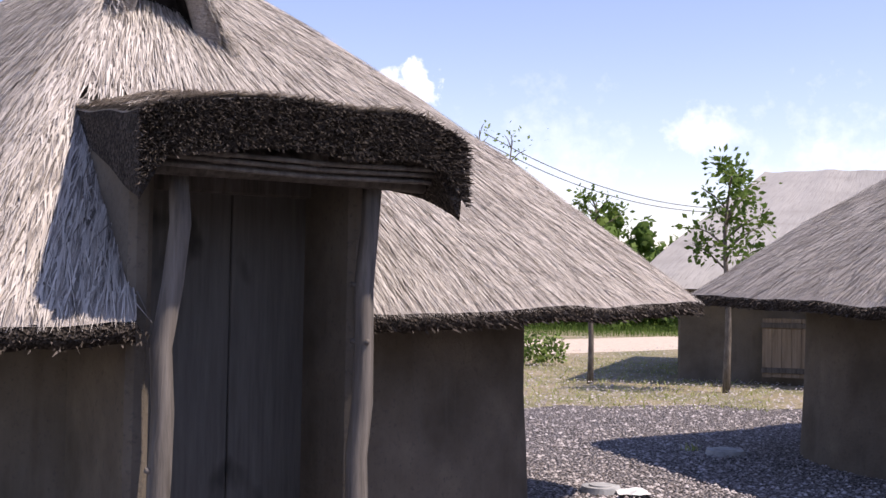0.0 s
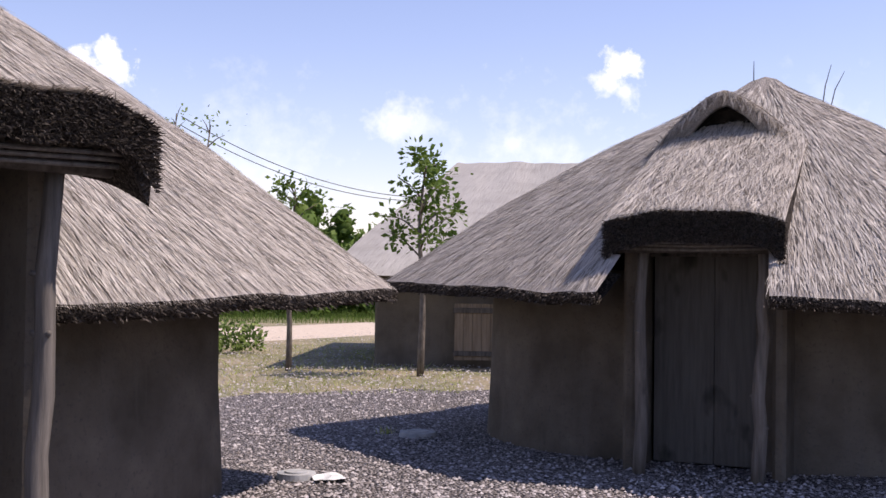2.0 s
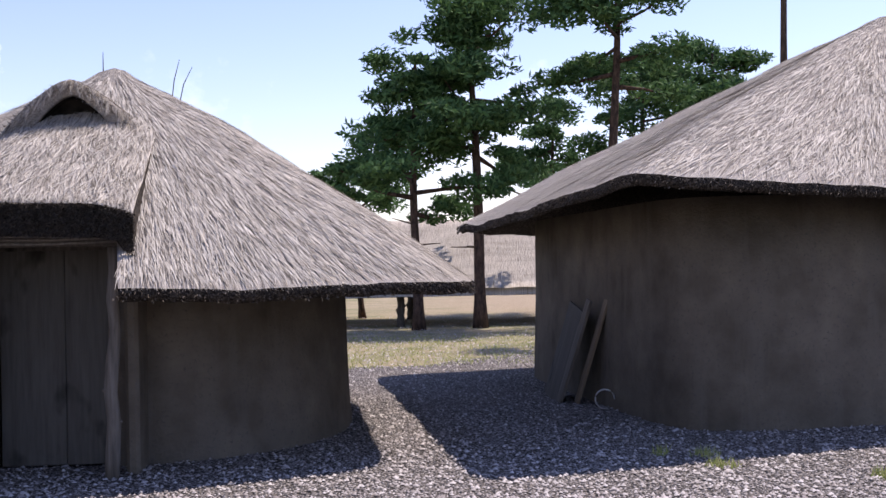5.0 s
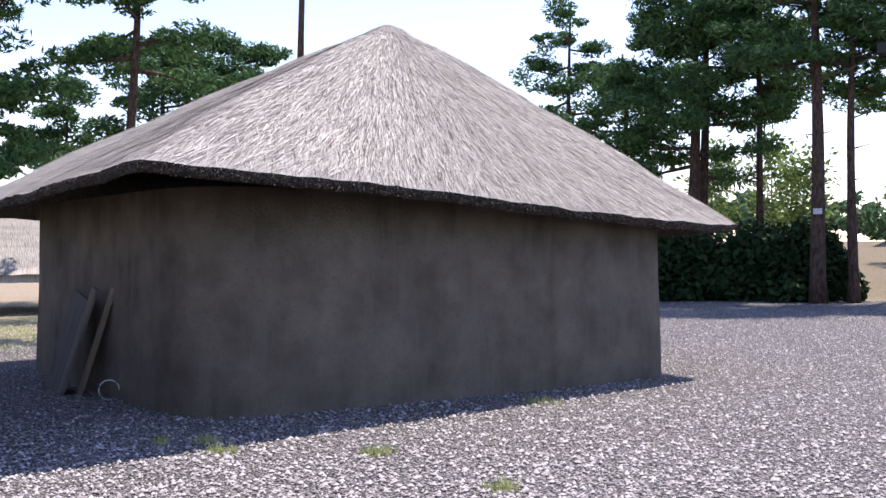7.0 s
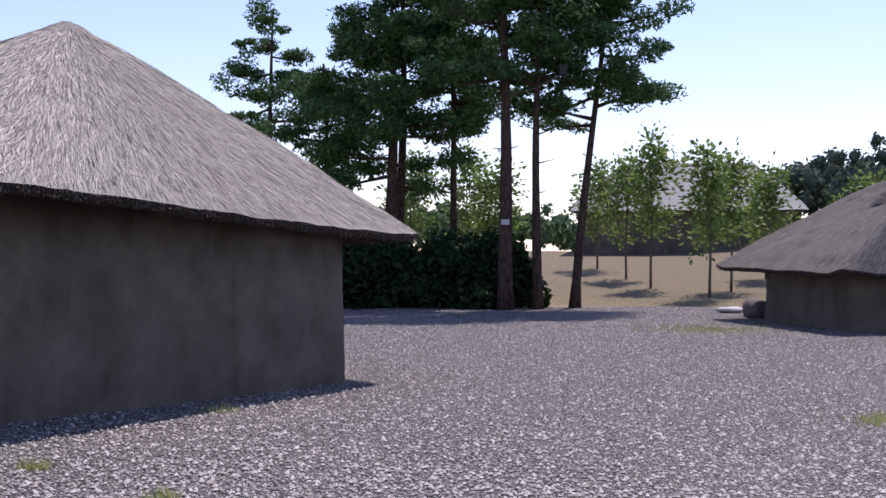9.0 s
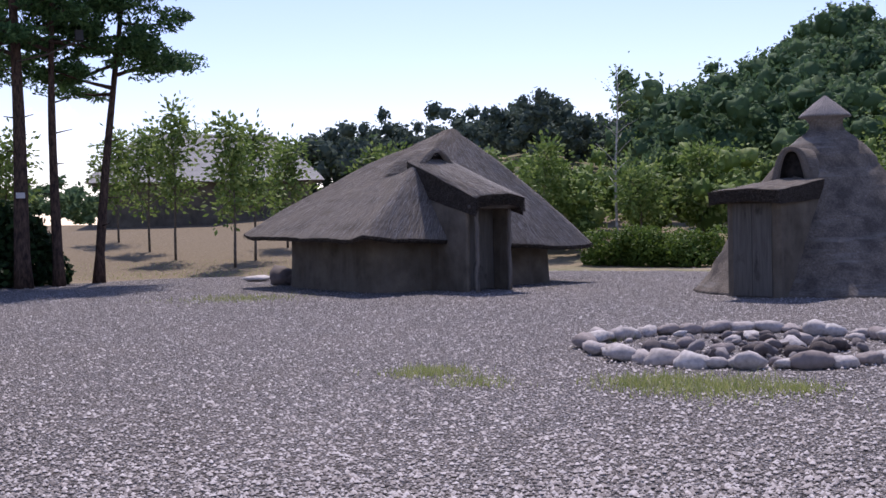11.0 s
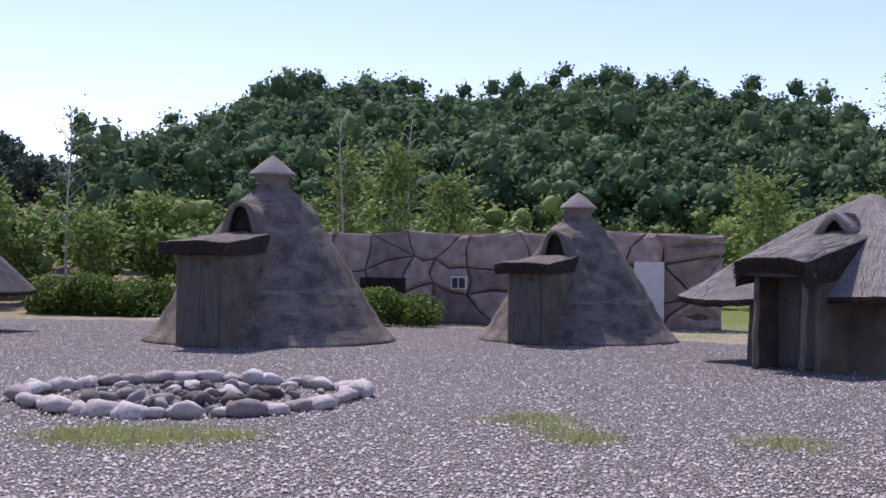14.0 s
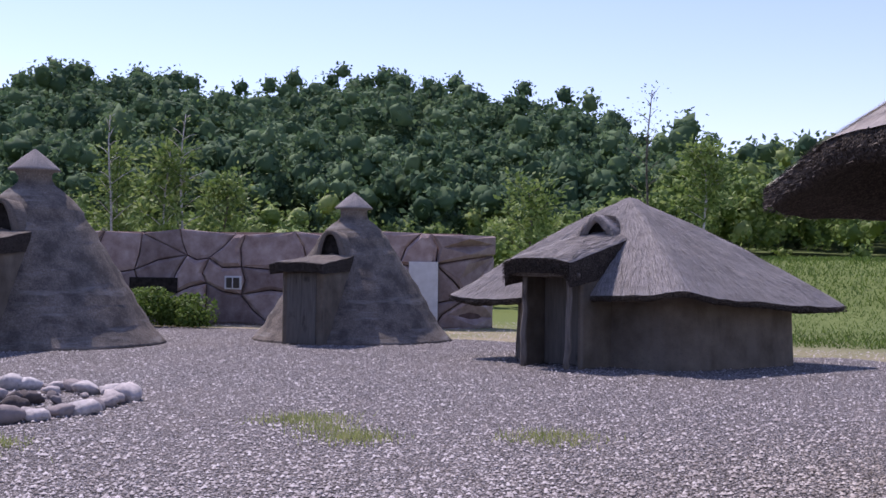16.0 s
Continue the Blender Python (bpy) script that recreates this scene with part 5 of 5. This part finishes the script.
shrub("thicket", clump_line(75.66, 36.2, 87.91, 36.2, 22, 1.7, 0.75, 1) + clump_line(76.63, 38.2, 87.57, 38.2, 16, 1.8, 0.8, 2), LEAVES_DARK, "dark evergreen thicket at the edge of the yard", 0.22, 3, 420, "stuff", "thicket")
shrub("hedge", clump_line(114.88, 40.1, 120.48, 38.6, 15, 1.1, 0.55, 4), LEAVES_BRIGHT, "bright green clipped hedge", 0.13, 5, 420, "stuff", "hedge")
shrub("hedge", clump_line(129.18, 34.1, 133.17, 33.1, 9, 0.95, 0.5, 6), LEAVES_BRIGHT, "rounded green hedge before the rock wall", 0.12, 7, 420, "stuff", "hedge")
shrub("hedge", clump_line(103.94, 44.2, 110.47, 42.2, 14, 0.9, 0.5, 8), LEAVES_BRIGHT, "low green shrubs", 0.13, 9, 250, "stuff", "hedge")
shrub("shrubs", clump_line(1.99, 44.0, 13.73, 46.0, 22, 2.0, 0.9, 10), LEAVES_BRIGHT, "green shrubs beyond the road", 0.22, 11, 260, "stuff", "shrubs")
shrub("shrubs", clump_line(-2.0, 22.0, 5.2, 24.0, 10, 0.6, 0.35, 12), LEAVES, "weedy scrub in the dry grass", 0.10, 13, 160, "stuff", "shrubs")


def woods(name, label, count, seed, az0, az1, r0, r1, leaf, tree=(5.5, 3.0), per=230, size=0.75):
    g = np.random.default_rng(seed)
    c, s, out, cores = [], [], [], []
    ball = bmesh.new()
    bmesh.ops.create_icosphere(ball, subdivisions=2, radius=1.0)
    bv, bf = np.array([v.co[:] for v in ball.verts]), np.array([[v.index for v in f.verts] for f in ball.faces])
    ball.free()
    for i in range(count):
        az = az0 + (az1 - az0) * g.random()
        d = r0 + (r1 - r0) * g.random() ** 0.85
        x, y = at(az, d)
        h = tree[0] + tree[1] * g.random()
        w = h * (0.26 + 0.12 * g.random())
        b = ground_z(x, y)
        lobes = g.normal(size=(7, 3)) * np.array([w * 0.55, w * 0.55, h * 0.18]) + np.array([x, y, b + h * 0.58])
        for q in lobes:
            cores.append(q + bv * w * 0.27 * (1 + 0.25 * g.normal(size=(len(bv), 1))))
            m = per // 7
            u = g.normal(size=(m, 3))
            u /= np.linalg.norm(u, axis=1, keepdims=True)
            u *= w * 0.55 * (0.5 + 0.5 * g.random((m, 1)))
            c.append(q + u)
            out.append(u / np.linalg.norm(u, axis=1, keepdims=True) + np.array([0, 0, 0.35]))
            s.append(size * (0.5 + 0.8 * g.random(m)) * (0.6 + d / 160))
    c, s = np.concatenate(c), np.concatenate(s)
    v, f = quads(c, s, seed, 0.2, 0.6, np.concatenate(out))
    f = np.concatenate([f[:, [0, 1, 2]], f[:, [0, 2, 3]], len(v) + (bf[None] + len(bv) * np.arange(len(cores))[:, None, None]).reshape(-1, 3)])
    v = np.concatenate([v, np.concatenate(cores)])
    tagged(new(name, raw_mesh(name, v, f, leaf)), label, "woods", kind="stuff")


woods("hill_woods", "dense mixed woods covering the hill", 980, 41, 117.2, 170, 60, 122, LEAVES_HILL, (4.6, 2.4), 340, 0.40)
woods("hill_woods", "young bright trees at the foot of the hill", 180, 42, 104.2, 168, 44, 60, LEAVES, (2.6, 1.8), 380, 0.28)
woods("far_woods", "woods on the far hill, haze put into the leaf colour", 330, 43, 97, 122.3, 84, 140, LEAVES_FAR, (3.2, 1.6), 260, 0.42)
woods("far_woods", "trees along the edge of the fields", 130, 44, -12, 30, 52, 80, LEAVES_BRIGHT, (3.8, 1.8), 260, 0.42)
woods("far_woods", "trees behind the pine grove", 200, 45, 35, 104, 84, 115, LEAVES_HILL, (2.6, 1.6), 240, 0.42)


def grass_tufts(spots, seed):
    g = np.random.default_rng(seed)
    vs = []
    for x, y, rad, n in spots:
        p = g.normal(size=(n, 2)) * rad * np.array([0.5, 0.5])
        for q in p:
            h = 0.04 + 0.07 * g.random()
            a = g.random() * 6.28
            w = np.array([math.cos(a), math.sin(a), 0]) * 0.006
            b = np.array([x + q[0], y + q[1], 0.0])
            vs += [b - w, b + w, b + np.array([g.normal() * 0.03, g.normal() * 0.03, h])]
    me = raw_mesh("grass", np.array(vs), np.arange(len(vs)).reshape(-1, 3), GRASS)
    tagged(new("grass", me), "thin tufts of grass growing through the gravel", "grass", kind="stuff")


grass_tufts([(9.57, -5.71, 0.75, 1500), (10.11, -5.24, 0.5, 700), (9.12, -6.31, 0.35, 300), (11.74, -3.56, 0.45, 700), (10.84, -3.76, 0.4, 250), (8.19, -9.45, 0.5, 550), (6.92, -8.79, 0.4, 500), (7.53, -9.07, 0.4, 250), (8.38, 5.07, 0.10, 90),
             (8.4, 3.55, 0.13, 110), (8.04, 4.69, 0.12, 60), (8.23, 5.4, 0.1, 40), (7.47, 2.21, 0.12, 70), (25.85, -3.29, 1.3, 900), (13.96, -6.62, 0.25, 500), (2.51, 11.44, 0.08, 25), (11.64, 3.11, 0.2, 60), (5.44, -9.95, 0.5, 450)], 61)


def pebbles(count, seed):
    """Loose stones on the yard, densest where the camera stands nearest."""
    g = np.random.default_rng(seed)
    az = np.radians(-6 + 186 * g.random(count))
    d = 6.5 + 31.0 * g.random(count) ** 1.6
    c = np.stack([d * np.sin(az), d * np.cos(az), np.full(count, 0.012)], 1)
    s = 0.009 + 0.015 * g.random(count) ** 2
    o = np.array([[1, 0, 0], [0, 1, 0], [-1, 0, 0], [0, -1, 0], [0, 0, 0.75]])
    a = g.random(count) * 6.28
    v = o[None] * (s[:, None, None] * (0.7 + 0.6 * g.random((count, 5, 1))))
    x = v[:, :, 0] * np.cos(a)[:, None] - v[:, :, 1] * np.sin(a)[:, None]
    y = v[:, :, 0] * np.sin(a)[:, None] + v[:, :, 1] * np.cos(a)[:, None]
    v = np.stack([x, y, v[:, :, 2]], 2) + c[:, None]
    f = np.array([[0, 1, 4], [1, 2, 4], [2, 3, 4], [3, 0, 4]])
    f = (f[None] + 5 * np.arange(count)[:, None, None]).reshape(-1, 3)
    tagged(new("pebbles", raw_mesh("pebbles", v.reshape(-1, 3), f, PEBBLE)), "loose grey pebbles scattered over the yard", "pebbles", kind="stuff")


pebbles(180000, 77)


# overhead cables and the boarded door of the back hut


def cable(p0, p1, sag, label):
    pts = []
    for i in range(21):
        q = i / 20
        p = Vector(p0).lerp(Vector(p1), q)
        p.z -= sag * 4 * q * (1 - q)
        pts.append(p)
    v, f = tube(pts, [0.014] * 21, 5)
    tagged(new("cable", mesh_of("cable", v, f, BLACK)), label, "cable", "overhead cables")


for dz in (0.0, 0.28):
    cable((*at(1.99, 36.0), 6.1 + dz), (*at(13.27, 40.0), 4.2 + dz * 0.5), 0.5, "thin dark overhead cable sagging across the sky")
c_door = root("boarded_door", pose(5.85, 19.51, 0.12, 0, 0, -18.7), "tan boarded door standing against the back hut", "door")
for i in range(5):
    bm = bmesh.new()
    box(bm, 0.155, 0.04, 1.0, (-0.32 + i * 0.16, 0, 0.5), 0.006)
    part("plank", bm, TAN_WOOD, c_door)
for zz in (0.12, 0.88):
    bm = bmesh.new()
    box(bm, 0.84, 0.03, 0.09, (0, -0.038, zz), 0.006)
    part("batten", bm, POLE_WOOD, c_door)


def meadow(count, seed):
    """Tall grass on the bank beyond the low hut."""
    g = np.random.default_rng(seed)
    vs = []
    for i in range(count):
        a, d = 156.5 + 18 * g.random(), 27 + 16 * g.random()
        x, y = at(a, d)
        b = np.array([x, y, ground_z(x, y)])
        h = 0.05 + 0.12 * g.random()
        t = g.random() * 6.28
        w = np.array([math.cos(t), math.sin(t), 0]) * 0.022
        vs += [b - w, b + w, b + np.array([g.normal() * 0.08, g.normal() * 0.08, h])]
    tagged(new("meadow_grass", raw_mesh("meadow_grass", np.array(vs), np.arange(len(vs)).reshape(-1, 3), LEAVES_BRIGHT)), "tall bright grass on the bank", "grass", kind="stuff")


meadow(16000, 91)


def lawn(count, seed, spots, h0, h1, material, label):
    g = np.random.default_rng(seed)
    vs = []
    for i in range(count):
        a0, a1, d0, d1 = spots[g.integers(len(spots))]
        x, y = at(a0 + (a1 - a0) * g.random(), d0 + (d1 - d0) * g.random())
        b = np.array([x, y, ground_z(x, y) - 0.02])
        t = g.random() * 6.28
        w = np.array([math.cos(t), math.sin(t), 0]) * 0.009
        vs += [b - w, b + w, b + np.array([g.normal() * 0.06, g.normal() * 0.06, h0 + (h1 - h0) * g.random()])]
    tagged(new("grass", raw_mesh("grass", np.array(vs), np.arange(len(vs)).reshape(-1, 3), material)), label, "grass", kind="stuff")


lawn(7000, 92, ((-2, 16, 15.6, 26.5), (38, 55, 18.5, 27)), 0.03, 0.10, GRASS, "short dry grass beside the yard")
lawn(7000, 93, ((-2, 16, 38, 52),), 0.15, 0.45, LEAVES_BRIGHT, "green verge grass beyond the road")
lawn(5000, 94, ((82, 110, 38.5, 46),), 0.03, 0.10, GRASS, "thin dry grass at the edge of the gravel")


# twigs stuck in the thatch, boulders by the dark hut, litter, and fittings on the big pine
for lx, ly, h, dx in ((0.55, 0.2, 0.45, 0.10), (-0.12, 0.0, 0.30, 0.0), (0.62, 0.25, 0.38, 0.16)):
    tw = root("twig", hut_b.matrix_basis @ pose(lx, ly, 3.45 if abs(lx) > 0.3 else 3.65), "thin dry twig stuck in the thatch", "twig", "roof twigs")
    v, f = tube([(0, 0, -0.1), (dx * 0.4, 0, h * 0.5), (dx, 0, h)], [0.007, 0.006, 0.003], 5)
    child("stem", mesh_of("stem", v, f, POLE_WOOD), tw)
for i, (a, d, s, mat, label) in enumerate(((99.5, 31.8, 0.95, HEARTH_STONE, "brown boulder beside the dark hut"), (100.2, 31.3, 0.7, HEARTH_STONE, "brown boulder beside the dark hut"),
                                           (98.17, 34.3, 0.75, RIVER_STONE, "pale flat stone lying on dry ground"))):
    me = stone_mesh(80 + i)
    me.materials.append(mat)
    b = new("boulder", me)
    x, y = at(a, d)
    b.matrix_world = pose(x, y, 0.22 * s * (0.5 if i == 2 else 1), 0, 0, 40 * i) @ Matrix.Diagonal((s, s, s * (0.45 if i == 2 else 1), 1))
    tagged(b, label, "boulder", "loose boulders")
bm = bmesh.new()
bmesh.ops.create_grid(bm, x_segments=5, y_segments=4, size=0.13)
for q in bm.verts:
    q.co.z = 0.03 + 0.035 * noise.noise(q.co * 9)
litter = new("litter", bpy.data.meshes.new("litter"))
bm.to_mesh(litter.data)
bm.free()
k = Mat("white paper", 0.8, 0.2)
litter.data.materials.append(k.base(k.ramp(k.noise(k.coords(), 9), (0.3, (0.62, 0.62, 0.6)), (0.7, (0.8, 0.8, 0.78)))).m)
litter.location = (1.50, 8.9, 0.0)
tagged(litter, "crumpled white scrap lying on the gravel", "litter")
lamp = root("floodlight", pose(*at(87.34, 34.7), 6.4), "small dark floodlight on a bent arm fixed to a pine", "floodlight")
e = Vector((*at(90.13, 34.4), 7.0)) - lamp.location
v, f = tube([(0, 0, 0), tuple(e * 0.5 + Vector((0, 0, -0.1))), tuple(e)], [0.03, 0.028, 0.025], 7)
child("arm", mesh_of("arm", v, f, POLE_WOOD, smooth=True), lamp)
bm = bmesh.new()
box(bm, 0.24, 0.24, 0.34, tuple(e + Vector((0, 0, 0.12))), 0.03)
part("housing", bm, BLACK, lamp, "dark housing")
plate = root("tree_plate", pose(*at(87.32, 34.4), 2.62, 0, 0, 0), "small white plate tied to a pine trunk", "plate")
bm = bmesh.new()
box(bm, 0.03, 0.24, 0.16, (0, 0, 0), 0.004)
part("panel", bm, PALE, plate)
